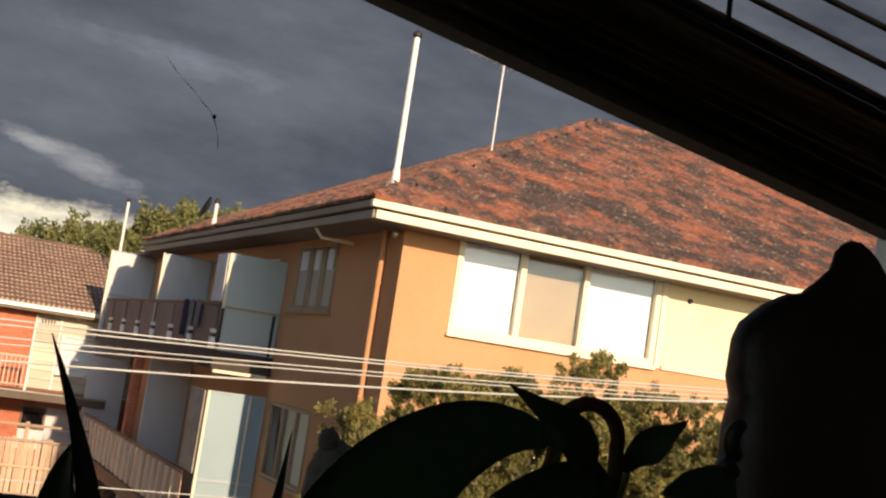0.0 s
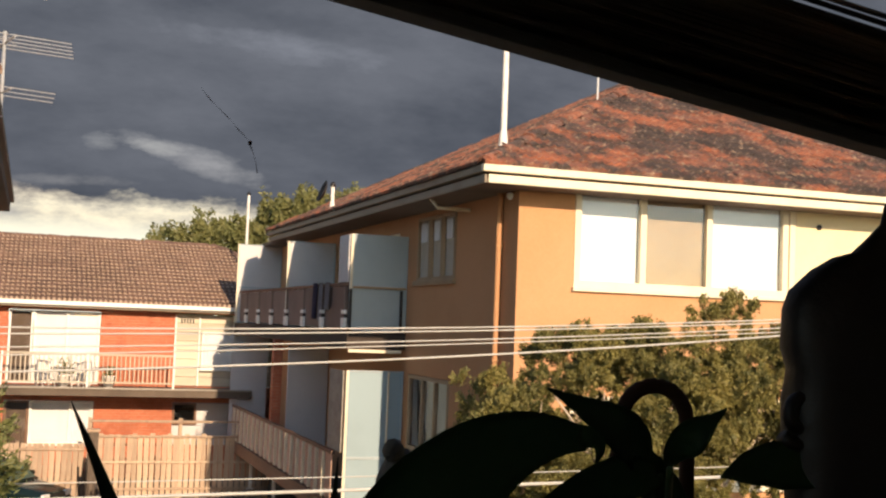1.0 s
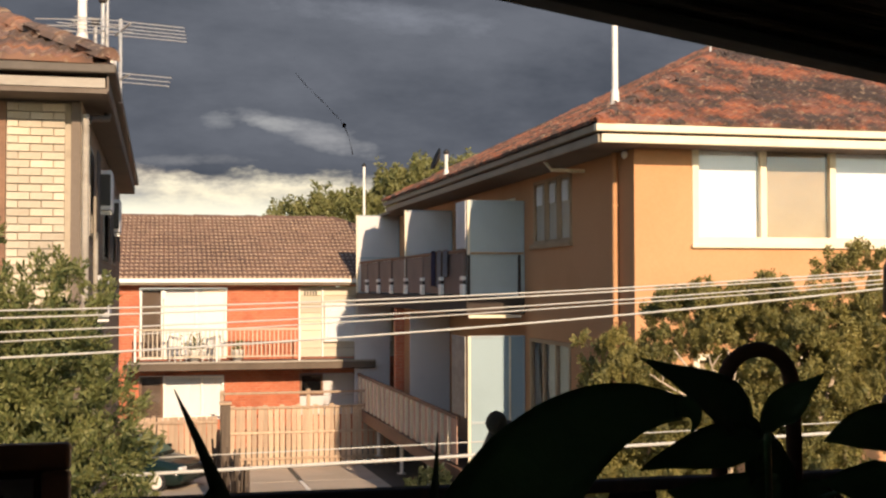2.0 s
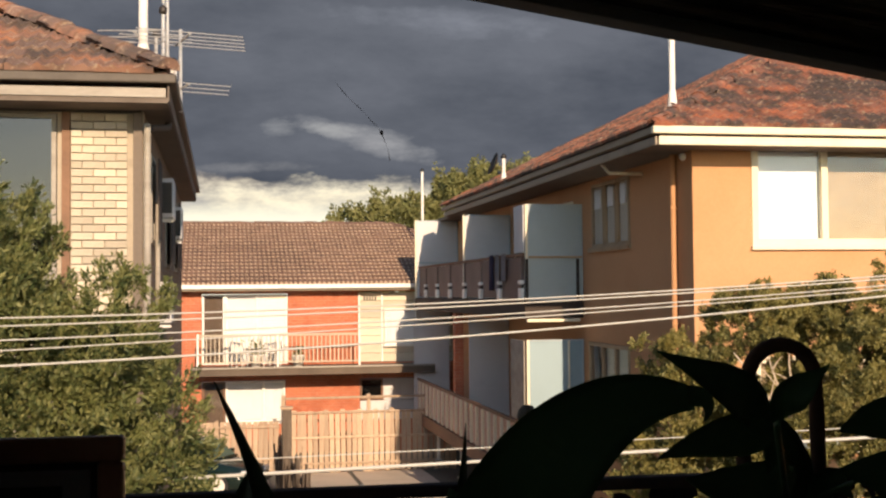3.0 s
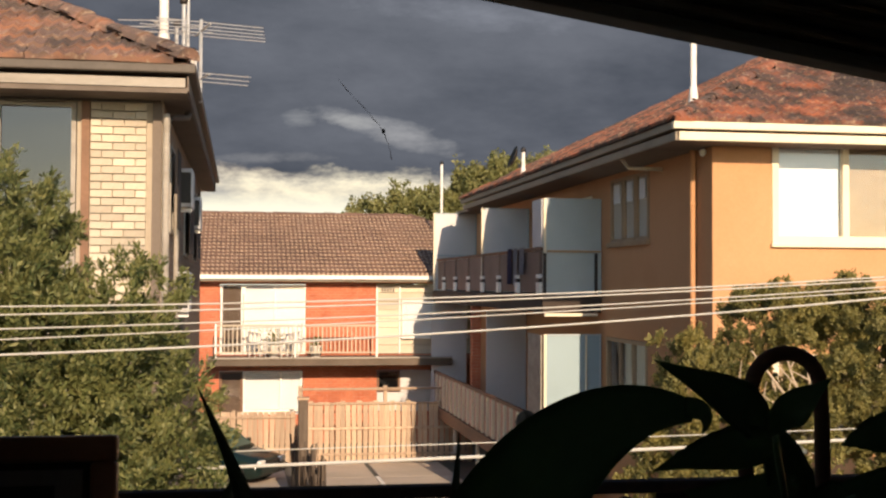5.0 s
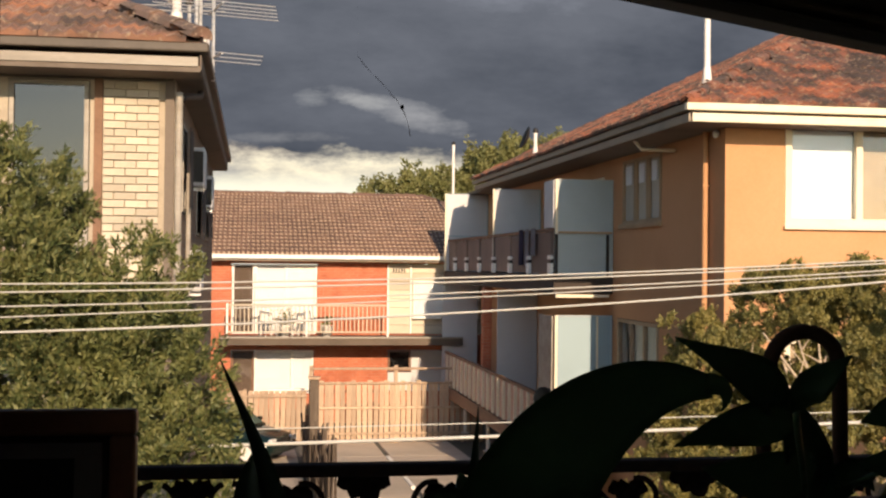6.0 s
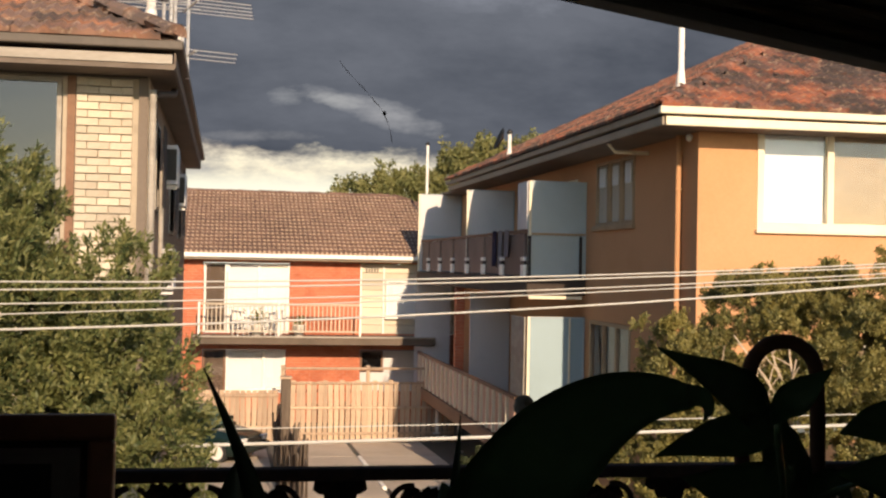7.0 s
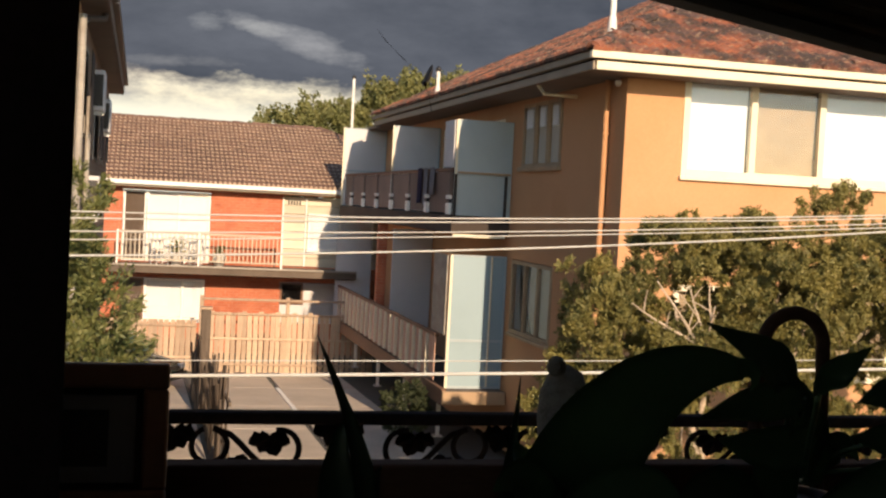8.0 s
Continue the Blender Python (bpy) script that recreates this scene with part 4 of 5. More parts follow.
part("wall", walls(B(), RY + 0.24, 48, -0.1, 5.05, -5, -4.76, (), "y"), M_BRICK_RED, rb)
part("gutter", box(B(), -5.4, 12.4, 38.4, 38.52, 5.12, 5.25, 0.015), M_WHITE, rb, "white gutter along the eave")
part("soffit", box(B(), -5.3, 12.3, 38.52, 48.4, 5.05, 5.115), M_SOFFIT, rb)
rroof, rhalf, rends = hip_roof("roof", rb, -9.0, 11.55, 38.45, 49.4, 5.22, 0.40, M_TILE_BROWN_J, "brown flecked tile roof with tile ends painted pale as sunlit")
SL3 = math.hypot(1, 0.40)
tiled_slope(rroof, (-2.4, 38.42, 5.25), (1, 0, 0), (0, 1, 0.40), rhalf * SL3, lambda a, b: 0 < a < min(10.4, 13.95 - b / SL3), (M_TILE_BROWN, M_TILE_BROWN_J), 300, seed=12, butt=M_TILE_BUTT, lip=0.05)
caps(rroof, (rends[0][0], rends[0][1], rends[0][2] + 0.03), (rends[1][0], rends[1][1], rends[1][2] + 0.03), M_TILE_BROWN)
caps(rroof, (11.45, 38.5, 5.3), (rends[1][0], rends[1][1], rends[1][2] + 0.03), M_TILE_BROWN)
window(rb, -0.60, 0.10, 2.74, 4.94, RY + 0.01, M_WHITE, M_DOOR_BACK, 0.06, 0.06, (), M_GLASS, name="door", label="dark glazed balcony door with white frame", sill=False)
window(rb, 0.12, 2.06, 2.74, 4.94, RY + 0.0, M_WHITE, M_BLIND_WHITE, 0.07, 0.06, (1.1,), M_GLASS, label="wide white-framed window with white blind", sill=False)
window(rb, -0.60, 0.10, 0.32, 2.2, RY + 0.01, M_TIMBER_BROWN, M_DOOR_BACK, 0.06, 0.06, (), M_GLASS, name="door", sill=False)
window(rb, 0.12, 1.98, 0.92, 2.2, RY + 0.0, M_WHITE, M_BLIND_WHITE, 0.07, 0.06, (1.3,), M_GLASS, label="white lower window with closed blind")
part("infill", box(B(), 0.12, 1.98, RY + 0.02, RY + 0.12, 0.3, 0.84), M_BRICK_RED, rb)
me = mesh_of("weatherboard", box(B(), 0, 3.14, 0, 0.05, 0, 0.27, 0.012), M_BOARD_CREAM)
for i in range(8):
    piece("weatherboard", me, rb, pose(4.35, RY + 0.02, 2.75 + i * 0.28, -3))
window(rb, 5.16, 7.3, 3.30, 4.46, RY - 0.08, M_WHITE, M_BLIND_WHITE, 0.05, 0.06, (6.2,), M_GLASS, setback=0.01, label="white window in the cream boarding")
part("corner_board", box(B(), 5.06, 5.11, RY - 0.05, RY + 0.01, 2.75, 4.95, 0.006), M_WHITE, rb)
part("corner_board", box(B(), 4.32, 4.37, RY - 0.05, RY + 0.01, 2.75, 4.95, 0.006), M_WHITE, rb)
for k in range(5):
    part("vent_slot", box(B(), 4.50 + k * 0.09, 4.54 + k * 0.09, RY - 0.03, RY + 0.03, 4.72, 4.86), M_DARK_METAL, rb)
window(rb, 4.38, 5.1, 1.6, 2.2, RY + 0.01, M_TIMBER_BROWN, M_INSIDE, 0.05, 0.06, (), M_GLASS_DARK)
part("panel", box(B(), 4.37, 6.19, RY + 0.02, RY + 0.1, 0.9, 1.5), M_GREY_PANEL, rb)
part("panel", box(B(), 5.12, 6.19, RY + 0.02, RY + 0.1, 1.51, 2.2), M_GREY_PANEL, rb, "grey sheet panel")
rbal = part("balcony", box(B(), -0.95, 6.6, 37.75, RY - 0.003, 2.45, 2.70, 0.02), M_CONCRETE_DARK, rb, "dark mottled balcony slab")
part("slab_edge", box(B(), -0.95, 6.6, 37.70, 37.746, 2.665, 2.72, 0.008), M_FASCIA_GREY, rbal)
part("top_rail", box(B(), -0.75, 4.25, 37.80, 37.86, 3.66, 3.72, 0.008), M_BOARD_CREAM, rbal)
part("bottom_rail", box(B(), -0.75, 4.25, 37.81, 37.85, 2.84, 2.88, 0.006), M_BOARD_CREAM, rbal)
me = mesh_of("baluster", box(B(), -0.014, 0.014, -0.012, 0.012, 0, 0.78, 0.003), M_BOARD_CREAM)
for i in range(39):
    piece("baluster", me, rbal, pose(-0.72 + i * 0.13, 37.83, 2.88))
for x in (-0.72, 1.7, 4.22):
    part("post", box(B(), x - 0.03, x + 0.03, 37.79, 37.87, 2.70, 3.74, 0.006), M_WHITE, rbal)
for x, kind in ((1.05, 0), (2.35, 1)):
    pot = thing("planter", (x, 38.2, 2.70), "pale pot plant standing on the red building's balcony", "pot plant", "balcony pots")
    part("pot", lathe(B(), [(0.14, 0), (0.19, 0.32), (0.21, 0.34), (0.18, 0.35)], (x, 38.2, 2.70), 14), M_WHITE, pot)
    bm, rng = B(), random.Random(20 + kind)
    for i in range(140):
        q = Vector((rng.gauss(0, 0.14), rng.gauss(0, 0.12), rng.uniform(0, 0.5)))
        d = Vector((rng.gauss(0, 1), rng.gauss(0, 1), rng.uniform(0.2, 1))).normalized() * 0.09
        s = d.orthogonal().normalized() * 0.03
        o = Vector((x, 38.2, 3.05)) + q * (1 if kind == 0 else 0.5)
        bm.faces.new([bm.verts.new(v) for v in (o, o + d * 0.5 + s, o + d, o + d * 0.5 - s)])
    part("foliage", bm, M_LEAF_L, pot)


def chair(x, y, z, turn, label):
    c = thing("outdoor_chair", (0, 0, 0), label, "chair", "balcony chairs")
    part("seat", box(B(), -0.22, 0.22, -0.22, 0.22, 0.40, 0.44, 0.012), M_WHITE, c)
    part("backrest", box(B(), -0.22, 0.22, 0.20, 0.235, 0.46, 0.85, 0.012), M_WHITE, c)
    for sx in (-0.19, 0.19):
        for sy in (-0.19, 0.2):
            part("leg", rod(B(), (sx, sy, 0), (sx * 0.95, sy * 0.95, 0.40), 0.018), M_WHITE, c)
    c.matrix_basis = pose(x, y, z, 0, 0, turn)
    return c


chair(0.55, 38.35, 2.70, 25, "white plastic chair on the red building's balcony")
chair(1.55, 38.4, 2.70, -30, "white plastic chair beside the balcony pot")

# ---- fences ----
FY = 36.6
fence = thing("paling_fence", (1.6, FY, -0.36), "weathered timber paling fence with rails", "fence")
me = [mesh_of("paling", box(B(), 0, 0.136, 0, 0.018, 0, h, 0.004), M_TIMBER_GREY) for h in (1.80, 1.84, 1.76)]
rng = random.Random(5)
for i in range(31):
    piece("paling", me[i % 3], fence, pose(1.86 + i * 0.166, FY + rng.uniform(0, 0.012), -0.38 + rng.uniform(-0.03, 0.03), 0, rng.uniform(-0.9, 0.9), 0))
for z in (-0.15, 0.62, 1.36, 1.80):
    part("rail", box(B(), 1.8, 7.0, FY - 0.05, FY - 0.008, z, z + 0.07, 0.008), M_TIMBER_GREY, fence)
for x in (1.8, 4.36, 6.98):
    part("post", box(B(), x - 0.055, x + 0.055, FY + 0.03, FY + 0.13, -0.42, 1.92, 0.01), M_TIMBER_GREY, fence)
fence2 = thing("paling_fence", (0, 36.9, -0.36), "lower weathered paling fence beyond the car", "fence")
me = mesh_of("paling", box(B(), 0, 0.14, 0, 0.018, 0, 1.55, 0.004), M_TIMBER_GREY)
for i in range(20):
    piece("paling", me, fence2, pose(-1.5 + i * 0.160, 36.9 + rng.uniform(0, 0.008), -0.40, 0, rng.uniform(-0.8, 0.8), 0))
for z in (0.0, 0.95):
    part("rail", box(B(), -1.5, 1.7, 36.85, 36.892, z, z + 0.07, 0.008), M_TIMBER_GREY, fence2)
part("post", box(B(), -0.2, -0.1, 36.93, 37.03, -0.42, 1.2, 0.01), M_TIMBER_GREY, fence2)
dark = thing("picket_fence", (1.5, 20, 0), "dark ragged timber fence along the driveway", "fence")
me = [mesh_of("picket", box(B(), -0.014, 0.014, -0.04, 0.04, 0, h, 0.004), M_TIMBER_DARK) for h in (1.2, 1.5, 1.72, 2.0)]
for i in range(46):
    y = 21.5 + i * 0.25
    piece("picket", me[rng.choice((0, 1, 2, 3))], dark, pose(1.47 + rng.uniform(-0.09, 0.09), y, fall(y) - 0.08, rng.uniform(-3, 3), rng.uniform(-4, 4), rng.uniform(-25, 25)))
for z in (0.4, 1.3):
    part("rail", box(B(), 1.53, 1.58, 21.4, 33.0, z, z + 0.08, 0.008, TILT), M_TIMBER_DARK, dark)
gp = thing("gate_post", (1.42, 28.4, 0), "thick weathered grey gate post in the driveway fence", "post")
part("shaft", box(B(), 1.36, 1.58, 28.3, 28.52, -0.4, 2.3, 0.02), M_TIMBER_DARK, gp)
part("cap", box(B(), 1.33, 1.61, 28.27, 28.55, 2.3, 2.36, 0.012), M_TIMBER_GREY, gp)

# ---- parked car ----
car = thing("parked_car", (0.22, 27.0, 0), "dark green hatchback with pale hubcaps parked behind the tree", "car")
def shell(rows, x, y):
    """A closed shell lofted through cross-sections (y, half-width, low z, high z, tuck)."""
    bm, rings = B(), []
    for yy, w, z0, z1, tuck in rows:
        ring = [(-w, z0), (-w * 1.02, (z0 + z1) / 2), (-w * tuck, z1 - 0.04), (-w * tuck * 0.8, z1), (w * tuck * 0.8, z1), (w * tuck, z1 - 0.04), (w * 1.02, (z0 + z1) / 2), (w, z0)]
        rings.append([bm.verts.new((x + a, y + yy, b)) for a, b in ring])
    for a, b in zip(rings, rings[1:]):
        for k in range(8):
            bm.faces.new((a[k], a[(k + 1) % 8], b[(k + 1) % 8], b[k])).smooth = True
    bm.faces.new(rings[0])
    bm.faces.new(rings[-1][::-1])
    return bm


cx, cy = 0.22, 27.0
part("body", shell([(0, 0.70, 0.25, 0.58, 0.92), (0.12, 0.79, 0.20, 0.70, 0.92), (0.9, 0.82, 0.18, 0.86, 0.92), (1.1, 0.82, 0.18, 0.90, 0.95), (3.6, 0.82, 0.18, 0.92, 0.95), (3.95, 0.76, 0.25, 0.85, 0.9)], cx, cy), M_CAR, car)
part("cabin", shell([(0.95, 0.74, 0.86, 0.90, 0.95), (1.6, 0.72, 0.86, 1.38, 0.80), (2.8, 0.72, 0.86, 1.42, 0.80), (3.75, 0.72, 0.86, 0.98, 0.9)], cx, cy), M_CAR, car)
ws = B()
ws.faces.new([ws.verts.new((cx + a, cy + b, c)) for a, b, c in ((-0.64, 0.985, 0.93), (0.64, 0.985, 0.93), (0.55, 1.53, 1.345), (-0.55, 1.53, 1.345))])
bmesh.ops.solidify(ws, geom=ws.faces[:], thickness=0.012)
part("windscreen", ws, surface("windscreen_tint", (0.10, 0.20, 0.17), 0.08, None, 3, 0.3, 60, 0.05, 0), car, "green-tinted reflecting windscreen")
for s in (-1, 1):
    part("headlamp", box(B(), cx + s * 0.56 - 0.14, cx + s * 0.56 + 0.14, cy - 0.03, cy + 0.08, 0.52, 0.66, 0.02), M_LAMP_GLASS, car, "pale clear headlamp")
    part("mirror", box(B(), cx + s * 0.92 - 0.08, cx + s * 0.92 + 0.08, cy + 1.2, cy + 1.3, 0.92, 1.04, 0.02), M_CAR, car)
    for yy in (0.66, 3.15):
        wh = part("wheel", rod(B(), (cx + s * 0.62, cy + yy, 0.28), (cx + s * 0.84, cy + yy, 0.28), 0.28, seg=20), M_TYRE, car)
        part("rim", rod(B(), (cx + s * 0.80, cy + yy, 0.28), (cx + s * 0.85, cy + yy, 0.28), 0.19, seg=16), M_PVC, wh, "pale hubcap")
part("bumper", box(B(), cx - 0.74, cx + 0.74, cy - 0.08, cy + 0.06, 0.30, 0.47, 0.03), M_CAR, car)
part("grille", box(B(), cx - 0.36, cx + 0.36, cy - 0.02, cy + 0.03, 0.54, 0.63, 0.01), M_DARK_METAL, car)

car.matrix_basis = Matrix.Translation((0.90, 33.0, fall(33.5) + 0.01)) @ Matrix.Rotation(radians(60), 4, "Z")

# ---- street wires ----
def wire(y, curve, r, label, x0=-11.0, x1=14.0):
    """A wire along x at depth y, hanging in a shallow curve z = a x2 + b x + c."""
    a, b, c = curve
    pts = [(x0 + (x1 - x0) * i / 60, y, a * (x0 + (x1 - x0) * i / 60) ** 2 + b * (x0 + (x1 - x0) * i / 60) + c) for i in range(61)]
    return solid("overhead_wire", tube(B(), pts, r, 6), M_CABLE, label, "power line", "overhead wires")


for curve, r in (((0.0044, 0.023, 4.872), 0.0055), ((0.0034, 0.031, 4.834), 0.0055), ((0.0037, 0.037, 4.753), 0.005), ((0.0022, 0.048, 4.706), 0.0045), ((0.0050, 0.047, 4.603), 0.0075)):
    wire(8.0, curve, r, "sunlit pale overhead power wire across the street")
wire(9.0, (0.0008, 0.0207, 3.668), 0.014, "thick pale service cable slung low across the view")
wire(9.3, (0.0008, 0.0150, 3.74), 0.005, "thin service wire behind the thick cable")

# ---- trees ----
def tree(name, at, blobs, count, leaf, mat_leaf, label, gaps=(), seed=1, limbs=7, trunk_r=0.12, branch_mat=None, clump=0.28, per=55, slim=0.3, spread=0.22, wild=0.65, tufts=0, tuft_r=0.3, flat=0.7, loose=0.4):
    """A tapered trunk with limbs, and a crown of small leaves on shoots that fill a few uneven masses."""
    rng = np.random.default_rng(seed)
    tr = thing(name, at, label, "tree")
    bm = B()
    at = Vector(at)
    tops = [Vector(b[0]) for b in blobs]
    fork = at + Vector((0, 0, min(t.z for t in tops) * 0.55 - at.z * 0.55))
    tube(bm, bez(at, at + Vector((0.06, 0, 0.5)), fork - Vector((0.05, 0.02, 0.3)), fork, 8), [trunk_r * (1.25 - 0.04 * i) for i in range(9)], 9)
    part("trunk", bm, M_BARK, tr)
    for i in range(limbs):
        top = tops[i % len(tops)] + Vector(rng.normal(0, 0.25, 3).tolist())
        mid = fork.lerp(top, 0.5) + Vector(rng.normal(0, 0.15, 3).tolist())
        pts = bez(fork - Vector((0, 0, 0.05)), fork.lerp(mid, 0.6), mid, top, 10)
        limb = part("limb", tube(B(), pts, [trunk_r * 0.6 * (1 - 0.085 * k) for k in range(11)], 7), branch_mat or M_BARK, tr)
    vols = np.array([b[1][0] * b[1][1] * b[1][2] for b in blobs]) ** 0.8
    which = rng.choice(len(blobs), size=count, p=vols / vols.sum())
    verts, faces, domes = [], [], []
    for w in rng.choice(len(blobs), size=tufts, p=vols / vols.sum()):
        d = rng.normal(size=3)
        d /= np.linalg.norm(d)
        domes.append((np.array(blobs[w][0]) + d * np.array(blobs[w][1]) * rng.uniform(0.62, 0.95), tuft_r * rng.uniform(0.6, 1.25), d))
    for w in which:
        d = rng.normal(size=3)
        d /= np.linalg.norm(d)
        if domes and rng.random() > loose:
            c, r, out = domes[rng.integers(tufts)]
            d = d + out * 0.45 + np.array([0, 0, 0.45])
            d /= np.linalg.norm(d)
            o = c + d * r * np.array([1, 1, flat]) * (0.72 + 0.30 * rng.random())
        else:
            o = np.array(blobs[w][0]) + d * np.array(blobs[w][1]) * (0.55 + 0.40 * rng.random() ** 0.7) * (1 + 0.10 * math.sin(7 * d[0] + 5 * d[2] + w))
        if any((((o - np.array(g[0])) / np.array(g[1])) ** 2).sum() < 1 for g in gaps) or o[2] < 0.1:
            continue
        grow = d * 0.6 + np.array([0, 0, 0.55]) + rng.normal(0, 0.3, 3)
        grow /= np.linalg.norm(grow)
        size = clump * rng.uniform(0.6, 1.3)
        s = rng.random(per)
        base = o + np.outer(s * size, grow) + rng.normal(0, size * spread, (per, 3)) * (1.1 - 0.6 * s[:, None])
        way = grow * 0.7 + rng.normal(0, wild, (per, 3))
        way /= np.linalg.norm(way, axis=1)[:, None]
        side = np.cross(way, rng.normal(size=(per, 3)))
        side /= np.linalg.norm(side, axis=1)[:, None]
        ln = leaf * rng.uniform(0.6, 1.35, (per, 1))
        quad = np.stack([base, base + way * ln * 0.5 + side * ln * slim, base + way * ln, base + way * ln * 0.5 - side * ln * slim], 1)
        k = len(verts) * 4 * per
        verts.append(quad.reshape(-1, 3))
        faces.append(np.arange(per * 4).reshape(-1, 4) + k)
    me = bpy.data.meshes.new("crown")
    me.from_pydata(np.concatenate(verts).tolist(), [], np.concatenate(faces).tolist())
    me.materials.append(mat_leaf)
    ob = new("crown", me)
    ob.parent = tr
    ob.matrix_parent_inverse = parent_pose(tr).inverted()
    return tr


tree("bottlebrush_tree", (-1.9, 9.0, -0.05), [((-2.12, 9, 4.98), (0.95, 0.9, 0.90)), ((-0.86, 9, 4.58), (0.36, 0.5, 0.50)), ((-1.5, 9, 4.1), (0.95, 0.9, 0.85)), ((-0.74, 8.95, 4.0), (0.60, 0.7, 0.66)),
     ((-2.2, 9, 2.7), (1.7, 1.1, 1.2)), ((-3.3, 9, 4.4), (1.1, 1.0, 1.5)), ((-0.75, 8.95, 3.0), (0.60, 0.8, 0.8))], 4300, 0.056, M_LEAF_L,
     "dense green bottlebrush tree with fine feathery leaves", seed=3, clump=0.22, per=95, slim=0.15, spread=0.13, wild=0.40, tufts=240, tuft_r=0.24, flat=0.85, loose=0.5)
shrub = tree("garden_tree", (6.6, 13.2, -0.05), [((6.0, 13, 4.06), (0.92, 1.0, 0.76)), ((5.28, 13, 3.36), (0.68, 0.9, 0.92)), ((7.0, 13, 4.15), (1.2, 1.1, 0.80)), ((8.12, 13, 4.86), (0.42, 0.4, 0.50)), ((8.0, 13, 4.4), (0.6, 0.6, 0.5)),
     ((9.2, 13, 4.3), (1.1, 1.0, 0.85)), ((6.2, 12.9, 2.6), (2.0, 1.2, 1.2)), ((8.8, 12.9, 2.9), (1.9, 1.2, 1.3)), ((10.8, 13, 4.0), (1.3, 1.1, 1.1)), ((5.7, 13, 4.66), (0.30, 0.4, 0.26)), ((7.3, 13, 4.72), (0.45, 0.5, 0.30)), ((6.3, 13, 4.85), (0.40, 0.4, 0.24)), ((6.4, 13.7, 4.0), (1.8, 0.6, 0.75)), ((8.6, 13.7, 4.1), (1.6, 0.6, 0.8))],
     4200, 0.040, M_LEAF_R, "wide olive-green garden tree with bare pale branches in its middle", gaps=(((5.78, 12.05, 4.02), (0.62, 0.85, 0.34)), ((6.42, 12.2, 4.45), (0.30, 0.8, 0.20)), ((5.35, 12.2, 3.78), (0.30, 0.5, 0.10))), seed=5, trunk_r=0.14, branch_mat=M_BRANCH, clump=0.15, per=170, slim=0.26, spread=0.22, wild=0.7, tufts=330, tuft_r=0.30, flat=0.6, loose=0.35)
rng = random.Random(9)
for i, (dx, dz) in enumerate(((-0.95, 0.62), (-0.62, 0.88), (-0.30, 0.80), (0.0, 0.86), (0.16, 0.62), (-0.75, 0.42))):
    a = Vector((6.14 + rng.uniform(-0.10, 0.10), 12.45, 3.42))
    b = a + Vector((dx, rng.uniform(-0.1, 0.2), dz))
    pts = bez(a, a + Vector((rng.uniform(-0.08, 0.08), 0, 0.22)), a.lerp(b, 0.6) + Vector((rng.uniform(-0.07, 0.07), 0, rng.uniform(-0.06, 0.06))), b, 9)
    br = part("branch", tube(B(), pts, [0.027 - 0.0022 * k for k in range(10)], 6), M_BRANCH, shrub, "bare pale branch")
    for k in (4, 6, 8)[:rng.choice((2, 3))]:
        d = Vector((rng.uniform(-0.28, 0.16), rng.uniform(-0.1, 0.1), rng.uniform(0.10, 0.30)))
        part("twig", tube(B(), bez(pts[k], pts[k] + d * 0.3, pts[k] + d * 0.7 + Vector((0, 0, 0.03)), pts[k] + d, 5), [0.011 - 0.0016 * q for q in range(6)], 5), M_BRANCH, br)
tree("far_tree", (10, 60, -0.05), [((6.6, 60, 7.6), (1.7, 2, 1.3)), ((9.0, 60, 7.9), (2.0, 2, 1.7)), ((12.3, 60, 8.8), (2.2, 2, 2.1)), ((15.5, 60, 9.0), (2.6, 2, 2.2)), ((10, 60, 5.5), (5, 2, 2.5))], 1500, 0.20, M_LEAF_FAR,
     "broad green tree rising behind the brown roof", seed=7, trunk_r=0.3, clump=0.7, per=55, slim=0.3)
tree("round_bush", (5.55, 25.2, -0.25), [((5.55, 25.2, 0.55), (0.5, 0.5, 0.62))], 150, 0.06, M_LEAF_BUSH, "round bush in shade-darkened green beside the driveway", seed=11, trunk_r=0.04, limbs=3, clump=0.15, per=50)

# ---- the room that the view is seen from ----
SILL = 4.69
CEIL = 5.84
solid("floor", box(B(), -1.5, 2.2, -2.0, 1.5, 3.45, 3.58), M_FLOORBOARD, "dark carpeted room floor", "floor", kind="structure")
solid("ceiling", box(B(), -1.6, 2.3, -2.1, 1.62, CEIL, CEIL + 0.08), M_ROOM, "shaded plaster ceiling", "ceiling", kind="structure")
solid("wall_back", box(B(), -1.6, 2.2, -2.1, -2.0, -0.1, CEIL), M_ROOM, "dim plaster wall", "wall", kind="structure")
# Unseen opening added to let skylight brighten the things on the sill.
solid("wall_west", walls(B(), -2.0, 1.5, -0.1, CEIL, -1.6, -1.5, [(-1.85, 0.3, 4.2, 5.65)], "y"), M_ROOM, "dim plaster wall with an added unseen opening", "wall", kind="structure")
solid("wall_east", box(B(), 2.2, 2.3, -2.1, 1.5, -0.1, CEIL), M_ROOM, "dim plaster wall", "wall", kind="structure")
solid("wall_window", walls(B(), -1.6, 2.3, -0.1, CEIL, 1.5, 1.62, [(-0.62, 1.38, SILL - 0.03, 5.74)]), M_ROOM, "olive plaster window wall", "wall", kind="structure")
wf = solid("window_1", walls(B(), -0.62, 1.38, SILL - 0.03, 5.74, 1.54, 1.60, [(-0.57, 1.34, SILL - 0.03, 5.72)]), M_WHITE, "white painted frame of the open window", "window", kind="structure")
